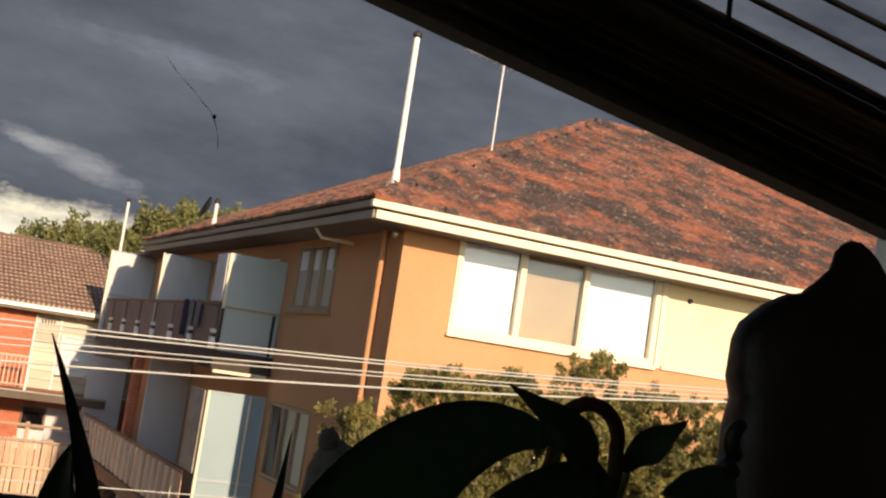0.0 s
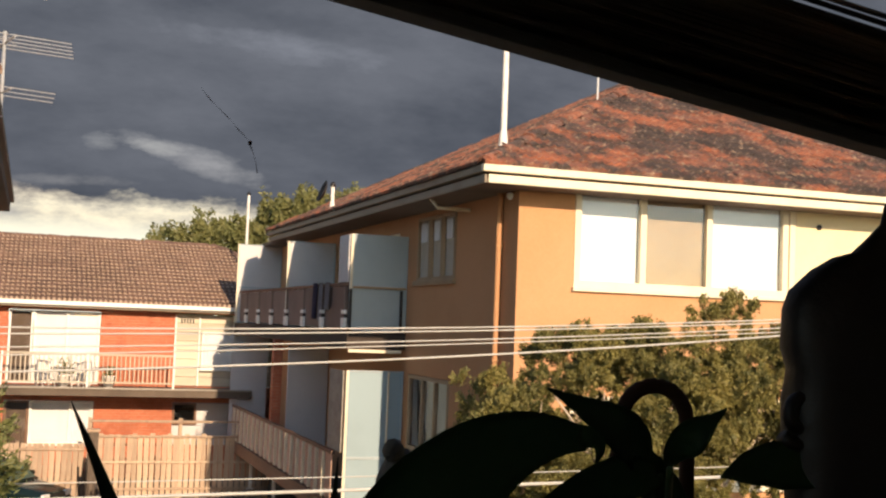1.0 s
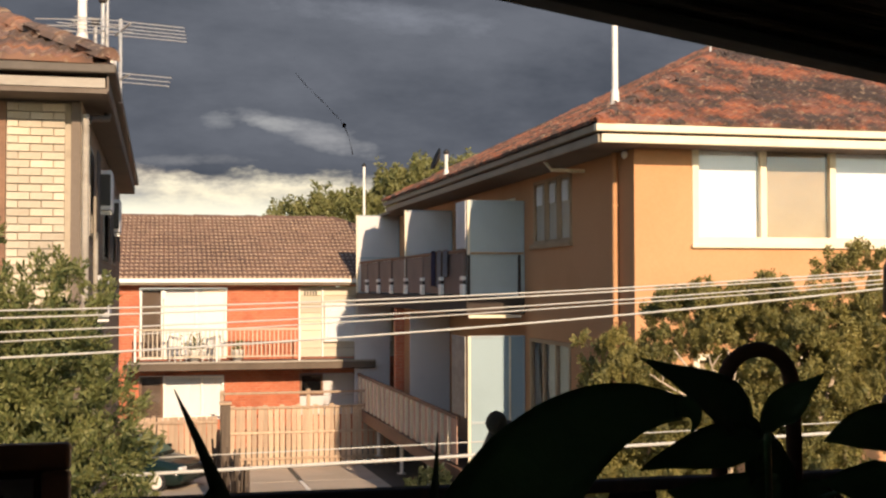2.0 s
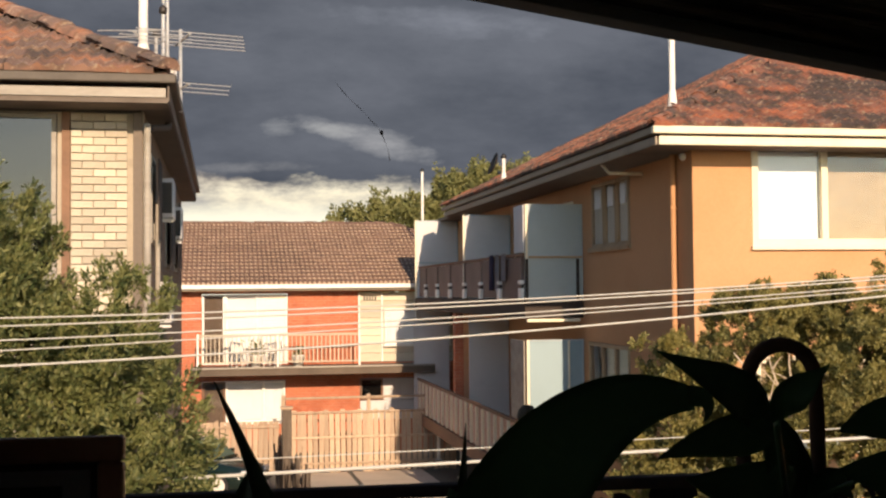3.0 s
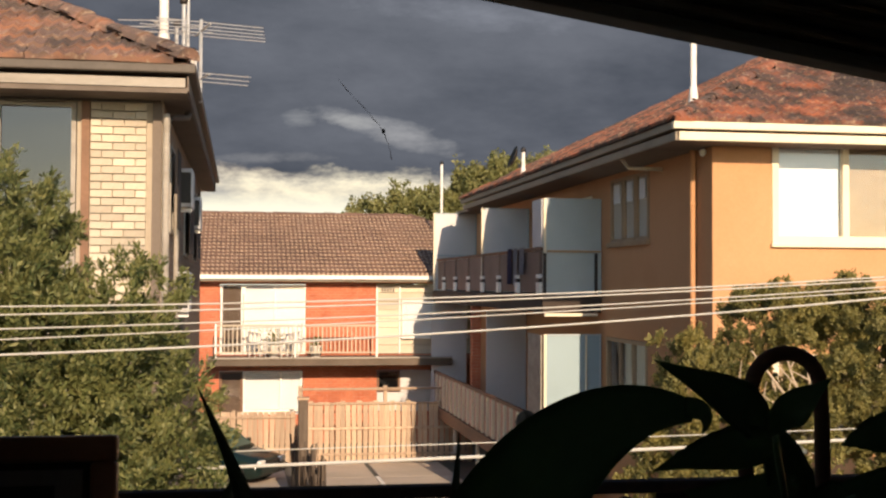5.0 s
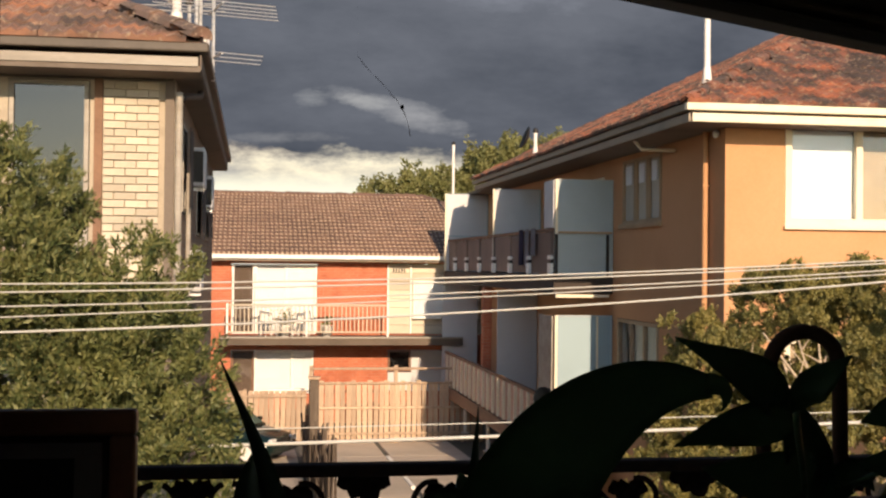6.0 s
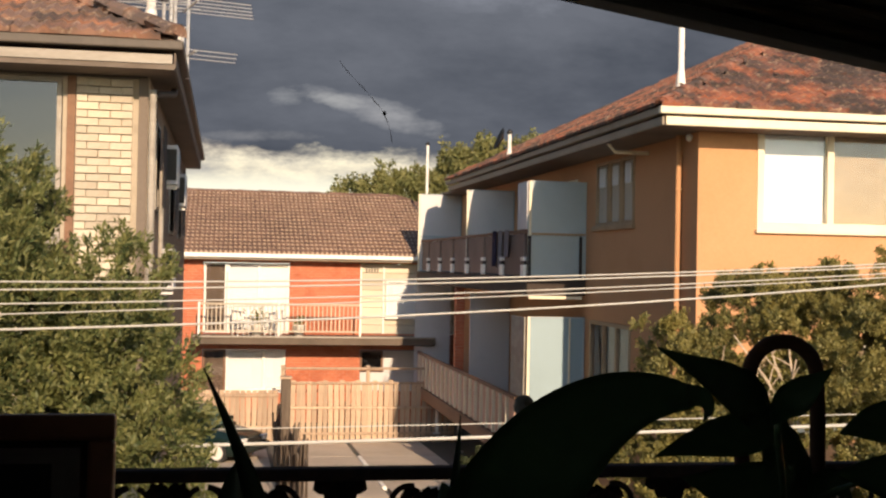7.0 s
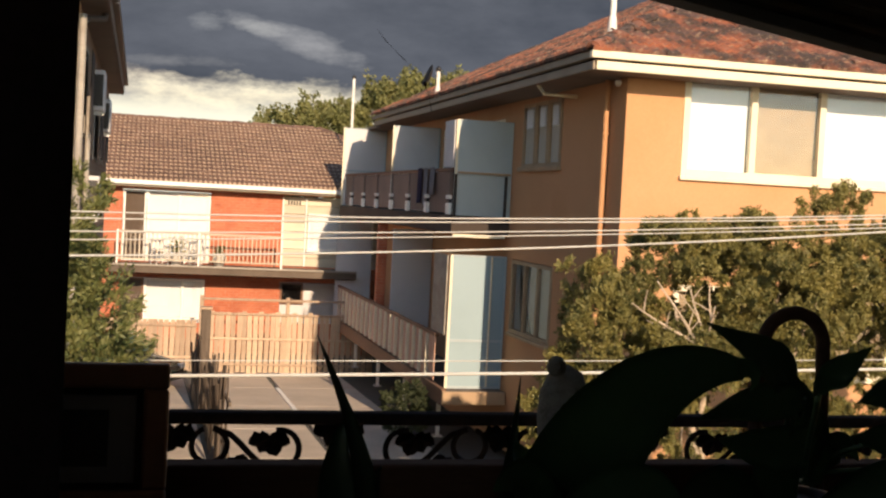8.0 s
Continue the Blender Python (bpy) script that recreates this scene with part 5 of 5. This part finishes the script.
solid("window_reveal", box(B(), 1.30, 1.379, 1.30, 1.538, SILL, 5.72, 0.006), M_WHITE, "white painted window reveal", "reveal", kind="structure")
solid("window_sill", box(B(), -0.8, 1.4, 0.70, 1.342, SILL - 0.035, SILL, 0.008), M_DARK_WOOD, "deep dark wooden sill below the window", "sill", kind="structure")
for i, x in enumerate((-0.7, 1.3)):
    solid("sill_bracket", box(B(), x - 0.03, x + 0.03, 0.75, 1.3, 3.58, SILL - 0.036, 0.004), M_DARK_WOOD, "dark wooden support under the sill", "bracket", kind="structure")
solid("balcony_floor", box(B(), -1.6, 2.3, 1.624, 2.05, 3.42, 3.58), M_CONCRETE, "narrow concrete balcony outside the window", "balcony", kind="structure")

solid("window_rail", box(B(), -0.62, 1.3, 1.31, 1.345, SILL + 0.001, 4.732, 0.004), M_DARK_WOOD, "low dark wooden rail along the sill", "rail", kind="structure")

# wrought iron railing
rail = thing("iron_railing", (0, 1.9, 3.58), "black wrought iron railing with scrolls and leaves", "railing")
part("top_bar", box(B(), -1.5, 2.2, 1.885, 1.915, 4.668, 4.688, 0.004), M_IRON, rail)
part("lower_bar", box(B(), -1.5, 2.2, 1.89, 1.91, 4.565, 4.580, 0.003), M_IRON, rail)
me_b = mesh_of("baluster", rod(B(), (0, 0, 3.58), (0, 0, 4.566), 0.007, seg=6), M_IRON)
for i in range(34):
    piece("baluster", me_b, rail, pose(-1.45 + i * 0.11, 1.9, 0))


def scroll_unit():
    """One S-scroll, 0.27 m long: a closed curl, a falling diagonal and an open curl that turns up."""
    bm = B()
    pts = [(0.055 + 0.028 * math.cos(radians(110 + 330 * i / 23)), 0, 0.054 + 0.028 * math.sin(radians(110 + 330 * i / 23))) for i in range(24)]
    pts += [(0.088, 0, 0.072), (0.105, 0, 0.056), (0.122, 0, 0.038), (0.138, 0, 0.024)]
    for i in range(16):
        a = radians(-125 + 225 * i / 15)
        r = 0.037 - 0.008 * i / 15
        pts.append((0.166 + r * math.cos(a), 0, 0.050 + r * math.sin(a)))
    tube(bm, pts, 0.0050, 6)
    return bm


def leaf_blade(bm, o, d, n, length, width):
    o, d, n = Vector(o), Vector(d).normalized(), Vector(n).normalized()
    s = d.cross(n).normalized()
    prof = ((0, 0.15), (0.2, 0.75), (0.35, 0.6), (0.55, 1.0), (0.7, 0.65), (0.85, 0.5), (1.0, 0.05))
    rows = [[bm.verts.new(o + d * length * t + s * k * width * w + n * (0.004 - 0.006 * abs(k))) for k in (-1, 0, 1)] for t, w in prof]
    for a, b in zip(rows, rows[1:]):
        for k in range(2):
            bm.faces.new((a[k], a[k + 1], b[k + 1], b[k]))


me_s = mesh_of("scroll", scroll_unit(), M_IRON)
bm = B()
for d, ln, w in (((0.3, 0, -1), 0.050, 0.026), ((1, 0, -0.45), 0.046, 0.022), ((-1, 0, -0.45), 0.046, 0.022), ((-0.5, 0, -1), 0.044, 0.020)):
    leaf_blade(bm, (0, -0.004, 0.090), d, (0, -1, 0), ln, w)
bmesh.ops.solidify(bm, geom=bm.faces[:], thickness=0.004)
me_l = mesh_of("iron_leaf", bm, M_IRON)
for i in range(12):
    x0, flip = -1.431 + i * 0.27, -1 if i % 2 == 0 else 1
    x = x0 if flip == 1 else x0 + 0.27
    base = pose(x, 1.9, 4.578) @ Matrix.Diagonal((flip, 1, 1, 1))
    piece("scroll", me_s, rail, base)
    piece("iron_leaf", me_l, rail, base @ pose(0.150, 0, 0.008) @ Matrix.Diagonal((0.8, 1, 0.7, 1)))
    piece("iron_leaf", me_l, rail, base @ pose(0.100, 0, 0.066) @ Matrix.Diagonal((0.7, 1, -0.6, 1)))
    if flip == 1:
        piece("iron_leaf", me_l, rail, base @ pose(0.262, 0, 0.004))
    else:
        piece("iron_leaf", me_l, rail, base @ pose(0.0, 0, 0.010) @ Matrix.Diagonal((0.8, 1, 0.8, 1)))

# curtain on the left of the opening
bm, rows = B(), []
for j in range(13):
    z = 3.62 + (5.74 - 3.62) * j / 12
    rows.append([bm.verts.new((-0.208 - 0.042 * i * 1.0, 1.05 + 0.028 * math.sin(i * 1.25 + 0.15 * j) - 0.012 * math.cos(i * 0.5), z)) for i in range(27)])
for a, b in zip(rows, rows[1:]):
    for k in range(26):
        bm.faces.new((a[k], a[k + 1], b[k + 1], b[k])).smooth = True
bmesh.ops.solidify(bm, geom=bm.faces[:], thickness=0.006)
cur = thing("curtain", (-0.7, 1.05, 3.6), "heavy dark brown curtain drawn to one side", "curtain")
part("cloth", bm, M_CLOTH, cur)
part("hem", box(B(), -1.3, -0.215, 1.02, 1.08, 3.60, 3.63, 0.004), M_CLOTH, cur)
crod = thing("curtain_rod", (-0.3, 1.05, 5.75), "dark round curtain rod fixed under the ceiling", "curtain rod")
part("rod", rod(B(), (-1.45, 1.05, 5.76), (2.15, 1.05, 5.76), 0.014, seg=10), M_DARK_WOOD, crod)
for x in (-1.4, 2.1):
    part("bracket", box(B(), x - 0.012, x + 0.012, 1.035, 1.065, 5.765, CEIL), M_DARK_METAL, crod)

# lopsided venetian blind
bl = thing("venetian_blind", (0.15, 1.12, 5.8), "dark venetian blind drawn up crooked over the window", "blind")
part("head_rail", box(B(), -0.62, 0.93, 1.095, 1.15, 5.785, 5.838, 0.004), M_SLAT, bl)


def slat_mesh(length, wave):
    bm, n = B(), 24
    rows = []
    for i in range(n + 1):
        s = i / n
        x = -length / 2 + length * s
        dz = wave * (s - 0.5) ** 2 * 4
        rows.append([bm.verts.new((x, y, dz + 0.003 * (1 - (y / 0.022) ** 2))) for y in (-0.022, -0.011, 0, 0.011, 0.022)])
    for a, b in zip(rows, rows[1:]):
        for k in range(4):
            bm.faces.new((a[k], b[k], b[k + 1], a[k + 1])).smooth = True
    bmesh.ops.solidify(bm, geom=bm.faces[:], thickness=0.0012)
    return mesh_of("slat", bm, M_SLAT)


me_slat = slat_mesh(1.56, -0.006)
rng = random.Random(31)
XC, BY = 0.15, 1.13
for i in range(34):
    f = i / 33
    tilt = 9.0 - 0.6 * f + rng.uniform(-0.10, 0.10)
    z = 5.302 + 0.112 * f + rng.uniform(-0.0008, 0.0008)
    piece("slat", me_slat, bl, pose(XC, BY + rng.uniform(-0.002, 0.002), z, rng.uniform(-3, 3), tilt, 0))
part("bottom_rail", box(B(), -0.78, 0.78, -0.02, 0.02, -0.010, 0.004, 0.003, Matrix.Translation((XC, BY, 5.304)) @ Matrix.Rotation(radians(9.0), 4, "Y")), M_SLAT, bl)
for dz, deg in ((0.018, 8.2), (0.023, 7.9), (0.050, 7.0), (0.080, 6.0), (0.112, 5.0), (0.146, 4.2), (0.182, 3.4), (0.219, 2.6), (0.257, 1.8), (0.296, 1.0)):
    z = 5.412 + dz
    piece("slat", me_slat, bl, pose(XC, BY, z, math.degrees(math.atan((z - 0.1 - 4.99) / BY)), deg, 0))
for x in (-0.2, 0.10, 0.62):
    part("cord", tube(B(), [(x, 1.094, 5.785), (x + 0.004, 1.093, 5.65), (x - 0.003, 1.092, 5.45), (x, 1.092, 5.34)], 0.0030, 5), M_CLOTH, bl)
part("cord", tube(B(), bez((0.625, 1.090, 5.62), (0.61, 1.088, 5.47), (0.60, 1.086, 5.40), (0.565, 1.085, 5.355), 8), 0.0030, 5), M_CLOTH, bl)

# framed picture leaning on the sill
pic = thing("framed_picture", (-0.3, 1.26, SILL), "dark framed picture standing on the sill", "picture frame")
tilt = Matrix.Translation((0, 1.26, SILL)) @ Matrix.Rotation(radians(-6), 4, "X")
def slab(x0, x1, y0, y1, z0, z1, bev):
    return box(B(), x0, x1, y0, y1, z0, z1, bev, tilt)
fr = B()
for a in ((-0.46, -0.11, 0, 0.022, 0.133, 0.160), (-0.46, -0.11, 0, 0.022, 0.001, 0.026), (-0.46, -0.435, 0, 0.022, 0.026, 0.133), (-0.137, -0.11, 0, 0.022, 0.026, 0.133)):
    box(fr, *a, 0.004, tilt)
part("frame", fr, surface("brown_picture_frame", (0.40, 0.21, 0.12), 0.45, (0.26, 0.13, 0.07), 6, 0.6, 40, 0.3, 0.1), pic, "brown wooden frame")
inner = B()
for a in ((-0.435, -0.137, 0.004, 0.014, 0.126, 0.133), (-0.435, -0.137, 0.004, 0.014, 0.026, 0.033), (-0.435, -0.428, 0.004, 0.014, 0.033, 0.126), (-0.144, -0.137, 0.004, 0.014, 0.033, 0.126)):
    box(inner, *a, 0.0015, tilt)
part("inner_moulding", inner, M_POT, pic)
part("mount", slab(-0.428, -0.144, 0.011, 0.014, 0.033, 0.126, 0), M_MAT, pic)
part("print", slab(-0.40, -0.172, 0.009, 0.0105, 0.05, 0.11, 0), M_PICTURE, pic)
part("backing", slab(-0.455, -0.115, 0.022, 0.026, 0.004, 0.156, 0), M_DARK_WOOD, pic)
part("easel_leg", rod(B(), (-0.29, 1.30, SILL + 0.10), (-0.29, 1.345, SILL + 0.002), 0.005), M_DARK_WOOD, pic)


# ---- house plants ----
def blade(spine, widths, normal, cup=0.25, thick=0.0016, fold=0.0):
    """A leaf along a spine: widths at even steps, a cupped cross-section about the midrib."""
    bm, rows = B(), []
    nv = Vector(normal).normalized()
    n = len(spine)
    for i, p in enumerate(spine):
        d = (spine[min(i + 1, n - 1)] - spine[max(i - 1, 0)]).normalized()
        s = d.cross(nv).normalized()
        up = s.cross(d)
        t = i / (n - 1) * (len(widths) - 1)
        k = min(int(t), len(widths) - 2)
        w = widths[k] + (widths[k + 1] - widths[k]) * (t - k)
        rows.append([bm.verts.new(p + s * w * q + up * w * cup * (abs(q) ** 1.5 + fold * q)) for q in (-1, -0.66, -0.33, 0, 0.33, 0.66, 1)])
    for a, b in zip(rows, rows[1:]):
        for k in range(6):
            bm.faces.new((a[k], a[k + 1], b[k + 1], b[k])).smooth = True
    bmesh.ops.solidify(bm, geom=bm.faces[:], thickness=thick)
    return bm


def pot_at(parent, x, y, r, h):
    pot = part("pot", lathe(B(), [(r * 0.72, 0), (r * 0.95, h * 0.8), (r * 1.06, h * 0.82), (r * 1.06, h), (r * 0.92, h), (r * 0.9, h * 0.9)], (x, y, SILL + 0.001), 24), M_POT, parent)
    part("soil", rod(B(), (x, y, SILL + h * 0.80), (x, y, SILL + h * 0.9), r * 0.88, seg=20), M_SOIL, parent)
    return pot


# broad arching leaf plant
lily = thing("broad_leaf_plant", (0.2, 0.92, SILL), "dark broad-leaved house plant with one arching leaf", "house plant")
part("leaf", blade(bez((0.21, 0.98, 4.765), (0.20, 1.02, 4.79), (0.19, 1.05, 4.80), (0.188, 1.06, 4.815), 10), [0.006, 0.013, 0.012, 0.001], (0, -1, 0.3), 0.3), M_PLANT, lily)
part("leaf", blade(bez((0.21, 0.98, 4.765), (0.23, 1.04, 4.79), (0.232, 1.06, 4.80), (0.232, 1.07, 4.825), 10), [0.006, 0.016, 0.020, 0.004], (0, -1, 0.3), 0.3), M_PLANT, lily)

part("leaf", blade(bez((0.19, 0.96, 4.755), (0.16, 0.94, 4.80), (0.15, 0.93, 4.82), (0.125, 0.92, 4.80), 12), [0.012, 0.024, 0.026, 0.014, 0.001], (0, -1, 0.3), 0.2), M_PLANT, lily)
part("leaf", blade(bez((0.20, 0.96, 4.755), (0.25, 0.95, 4.79), (0.28, 0.945, 4.80), (0.31, 0.94, 4.785), 12), [0.016, 0.030, 0.032, 0.020, 0.001], (0, -1, 0.3), 0.2), M_PLANT, lily)
# the plant stands close to the front edge of the sill
CLOSER = Matrix.Translation((0.005, 0, 5.004)) @ Matrix.Diagonal((0.857, 0.857, 0.857, 1)) @ Matrix.Translation((-0.005, 0, -5.004))
for ob in [o for o in bpy.data.objects if o.parent == lily]:
    ob.data.transform(CLOSER)
part("leaf", blade(bez((0.180, 0.865, 4.785), (0.222, 0.87, 4.880), (0.29, 0.88, 4.922), (0.352, 0.88, 4.908), 22), [0.046, 0.045, 0.041, 0.034, 0.026, 0.017, 0.008], (0, -1, 0.15), 0.12), M_PLANT, lily, "large dark glossy arching leaf")
part("leaf_tip", blade(bez((0.345, 0.88, 4.911), (0.361, 0.88, 4.912), (0.367, 0.88, 4.903), (0.359, 0.88, 4.891), 10), [0.0085, 0.0075, 0.005, 0.0008], (0, -1, 0.1), 0.2), M_PLANT, lily)
pot_at(lily, 0.167, 0.825, 0.045, 0.11)
cac = thing("woolly_cactus", (0.305, 1.20, SILL), "grey woolly cactus standing in a small pot", "cactus")
part("pot", lathe(B(), [(0.022, 0), (0.030, 0.05), (0.033, 0.05), (0.033, 0.06), (0.027, 0.06)], (0.305, 1.20, SILL + 0.001), 20), M_POT, cac)
part("stem", lathe(B(), [(0.020, 0.055), (0.027, 0.09), (0.029, 0.12), (0.027, 0.148), (0.018, 0.169), (0.003, 0.177)], (0.310, 1.20, SILL), 20), M_WOOL, cac)
bm = B()
bmesh.ops.create_icosphere(bm, subdivisions=2, radius=1, matrix=Matrix.Translation((0.296, 1.192, 4.866)) @ Matrix.Diagonal((0.011, 0.011, 0.012, 1)))
part("offset", bm, M_WOOL, cac)
part("leaf", blade(bez((0.180, 1.0, 4.72), (0.184, 1.0, 4.78), (0.191, 1.0, 4.83), (0.193, 1.0, 4.882), 14), [0.006, 0.008, 0.006, 0.003, 0.0003], (0, -1, 0.1), 0.3), M_SPIKE, lily, "thin upright shoot")

# leafy plant with a hooped cane
hoop = thing("hooped_house_plant", (0.48, 1.05, SILL), "dark leafy house plant tied to a hooped cane", "house plant")
pot_at(hoop, 0.50, 1.06, 0.06, 0.065)
cane = [(0.588, 1.139, 4.70), (0.588, 1.139, 4.80), (0.587, 1.139, 4.87)]
for i in range(15):
    a = radians(-8 + 196 * i / 14)
    cane.append((0.549 + 0.0365 * math.cos(a), 1.139, 4.901 + 0.036 * math.sin(a)))
cane += [(0.513, 1.139, 4.88), (0.505, 1.14, 4.85), (0.50, 1.12, 4.80), (0.50, 1.10, 4.77)]
part("cane", tube(B(), cane, 0.0078, 10), M_DARK_WOOD, hoop, "thick dark bent cane hoop")


def hoop_leaf(p0, p1, p2, p3, ws, lean=0.2):
    part("leaf", blade(bez(p0, p1, p2, p3, 16), ws, (0, -1, lean), 0.22), M_PLANT, hoop)


hoop_leaf((0.452, 0.975, 4.876), (0.43, 0.95, 4.905), (0.39, 0.93, 4.920), (0.338, 0.927, 4.944), [0.008, 0.018, 0.021, 0.016, 0.008, 0.0005])
hoop_leaf((0.405, 0.85, 4.893), (0.400, 0.83, 4.915), (0.420, 0.828, 4.922), (0.438, 0.828, 4.937), [0.005, 0.012, 0.014, 0.011, 0.005, 0.0005])
hoop_leaf((0.458, 0.96, 4.872), (0.43, 0.955, 4.872), (0.385, 0.95, 4.868), (0.346, 0.95, 4.853), [0.008, 0.016, 0.019, 0.015, 0.008, 0.0005], 0.3)
hoop_leaf((0.478, 0.975, 4.840), (0.46, 0.97, 4.815), (0.42, 0.97, 4.820), (0.378, 0.97, 4.832), [0.008, 0.020, 0.022, 0.016, 0.001], 0.3)
hoop_leaf((0.625, 0.95, 4.868), (0.58, 0.95, 4.886), (0.54, 0.95, 4.882), (0.509, 0.95, 4.871), [0.006, 0.018, 0.021, 0.014, 0.0005], 0.3)
hoop_leaf((0.625, 0.97, 4.812), (0.58, 0.97, 4.830), (0.55, 0.97, 4.832), (0.515, 0.97, 4.834), [0.010, 0.022, 0.022, 0.012, 0.0005], 0.3)
hoop_leaf((0.49, 1.0, 4.79), (0.48, 0.98, 4.83), (0.465, 0.97, 4.86), (0.448, 0.965, 4.895), [0.006, 0.018, 0.021, 0.014, 0.001], 0.1)
hoop_leaf((0.50, 1.0, 4.78), (0.49, 0.99, 4.82), (0.47, 0.98, 4.86), (0.468, 0.98, 4.885), [0.006, 0.018, 0.020, 0.014, 0.001], 0.1)
hoop_leaf((0.47, 1.0, 4.76), (0.45, 0.99, 4.79), (0.435, 0.985, 4.81), (0.43, 0.98, 4.835), [0.012, 0.024, 0.026, 0.016, 0.001], 0.1)
hoop_leaf((0.47, 1.02, 4.75), (0.41, 1.0, 4.78), (0.37, 0.98, 4.785), (0.34, 0.97, 4.77), [0.010, 0.022, 0.026, 0.018, 0.001], 0.3)
hoop_leaf((0.52, 1.02, 4.75), (0.57, 1.0, 4.78), (0.60, 0.99, 4.79), (0.64, 0.98, 4.775), [0.010, 0.024, 0.028, 0.018, 0.001], 0.3)
hoop_leaf((0.52, 1.05, 4.77), (0.535, 1.04, 4.81), (0.545, 1.03, 4.825), (0.56, 1.02, 4.80), [0.006, 0.014, 0.016, 0.001], 0.3)
for a, b in (((0.50, 1.06, 4.77), (0.452, 0.975, 4.876)), ((0.47, 0.97, 4.80), (0.405, 0.85, 4.894)), ((0.50, 1.06, 4.77), (0.458, 0.96, 4.873)), ((0.50, 1.06, 4.77), (0.478, 0.975, 4.841)), ((0.51, 1.06, 4.77), (0.625, 0.95, 4.868)), ((0.51, 1.06, 4.765), (0.625, 0.97, 4.812)), ((0.50, 1.06, 4.765), (0.49, 1.0, 4.79))):
    part("stem", tube(B(), bez(a, Vector(a) + Vector((0, 0, 0.03)), Vector(b) - Vector((0, 0, 0.02)), b, 8), 0.0028, 6), M_PLANT, hoop)

# spiky plants
spike = thing("spiky_plant", (0.02, 0.85, SILL), "upright sword-leaved plant in a small pot", "house plant")
pot_at(spike, 0.02, 0.87, 0.05, 0.085)
part("leaf", blade(bez((0.032, 0.86, 4.765), (0.026, 0.855, 4.84), (0.004, 0.852, 4.885), (-0.017, 0.851, 4.933), 18), [0.010, 0.0105, 0.009, 0.0065, 0.004, 0.0025, 0.0003], (0.35, -1, 0.1), 0.5), M_SPIKE, spike, "tall pointed leaf with a yellow edge")
part("leaf", blade(bez((0.012, 0.865, 4.765), (0.010, 0.86, 4.80), (-0.004, 0.858, 4.84), (0.010, 0.857, 4.872), 14), [0.016, 0.018, 0.015, 0.008, 0.0005], (-0.1, -1, 0.1), 0.3), M_SPIKE, spike)
part("leaf", blade(bez((0.02, 0.875, 4.765), (0.03, 0.88, 4.79), (0.035, 0.885, 4.81), (0.045, 0.89, 4.825), 10), [0.010, 0.011, 0.007, 0.0005], (0.1, -1, 0.1), 0.3), M_SPIKE, spike)

# carved ornament
orn = B()
rings = []
for z, xl, xr in ((4.691, 0.605, 0.83), (4.80, 0.593, 0.845), (4.90, 0.586, 0.85), (4.937, 0.582, 0.85), (4.962, 0.587, 0.848), (4.981, 0.582, 0.845), (5.015, 0.581, 0.822), (5.031, 0.588, 0.802),
                  (5.050, 0.608, 0.784), (5.062, 0.628, 0.770), (5.068, 0.650, 0.757), (5.080, 0.664, 0.752), (5.095, 0.677, 0.746), (5.112, 0.682, 0.737), (5.121, 0.688, 0.728), (5.126, 0.696, 0.716)):
    ring = []
    for k in range(40):
        a = k * math.tau / 40
        c, sn = math.cos(a), math.sin(a)
        q = Vector(((xl + xr) / 2 + (xr - xl) / 2 * math.copysign(abs(c) ** 0.8, c), 0.965 + 0.16 * (xr - xl) * math.copysign(abs(sn) ** 0.8, sn), z))
        ring.append(orn.verts.new(q + Vector((c, sn, 0)) * 0.006 * noise.noise(q * 28)))
    rings.append(ring)
for a, b in zip(rings, rings[1:]):
    for k in range(40):
        orn.faces.new((a[k], a[(k + 1) % 40], b[(k + 1) % 40], b[k]))
orn.faces.new(rings[0][::-1])
orn.faces.new(rings[-1])
tube(orn, [(0.592 + (0.008 + 0.018 * i / 22) * math.cos(radians(-60 - 20 * i)), 0.955, 4.922 + (0.008 + 0.018 * i / 22) * math.sin(radians(-60 - 20 * i))) for i in range(23)], 0.007, 8)
for f in orn.faces:
    f.smooth = True
solid("carved_statue", orn, M_STATUE, "bulky dark glazed statue with a curled scroll on the sill", "statue")

# dry tendril hanging in the window
ten = thing("dry_tendril", (0.124, 1.426, 5.245), "thin dark dry plant tendril hanging in the window", "tendril")
M_THREAD = glassy("clear_nylon_thread", (1.0, 1.0, 1.0), 0.3, 0.985)
part("thread", tube(B(), [(0.118, 1.426, CEIL), (0.121, 1.426, 5.6), (0.124, 1.426, 5.2455)], 0.0002, 5), M_THREAD, ten, "clear nylon thread")
TEN = bez((0.124, 1.426, 5.245), (0.136, 1.41, 5.222), (0.150, 1.38, 5.208), (0.158, 1.36, 5.190), 9) + bez((0.162, 1.35, 5.184), (0.167, 1.336, 5.174), (0.174, 1.336, 5.160), (0.176, 1.336, 5.142), 7)
part("stem", tube(B(), TEN, [0.00012 + 0.00042 * abs(math.sin(2.3 * k)) ** 3 for k in range(len(TEN))], 6), M_DARK_WOOD, ten)
bm = B()
bmesh.ops.create_icosphere(bm, subdivisions=2, radius=1, matrix=Matrix.Translation((0.1668, 1.336, 5.1737)) @ Matrix.Diagonal((0.0022, 0.0015, 0.0028, 1)))
part("seed_head", bm, M_DARK_WOOD, ten)
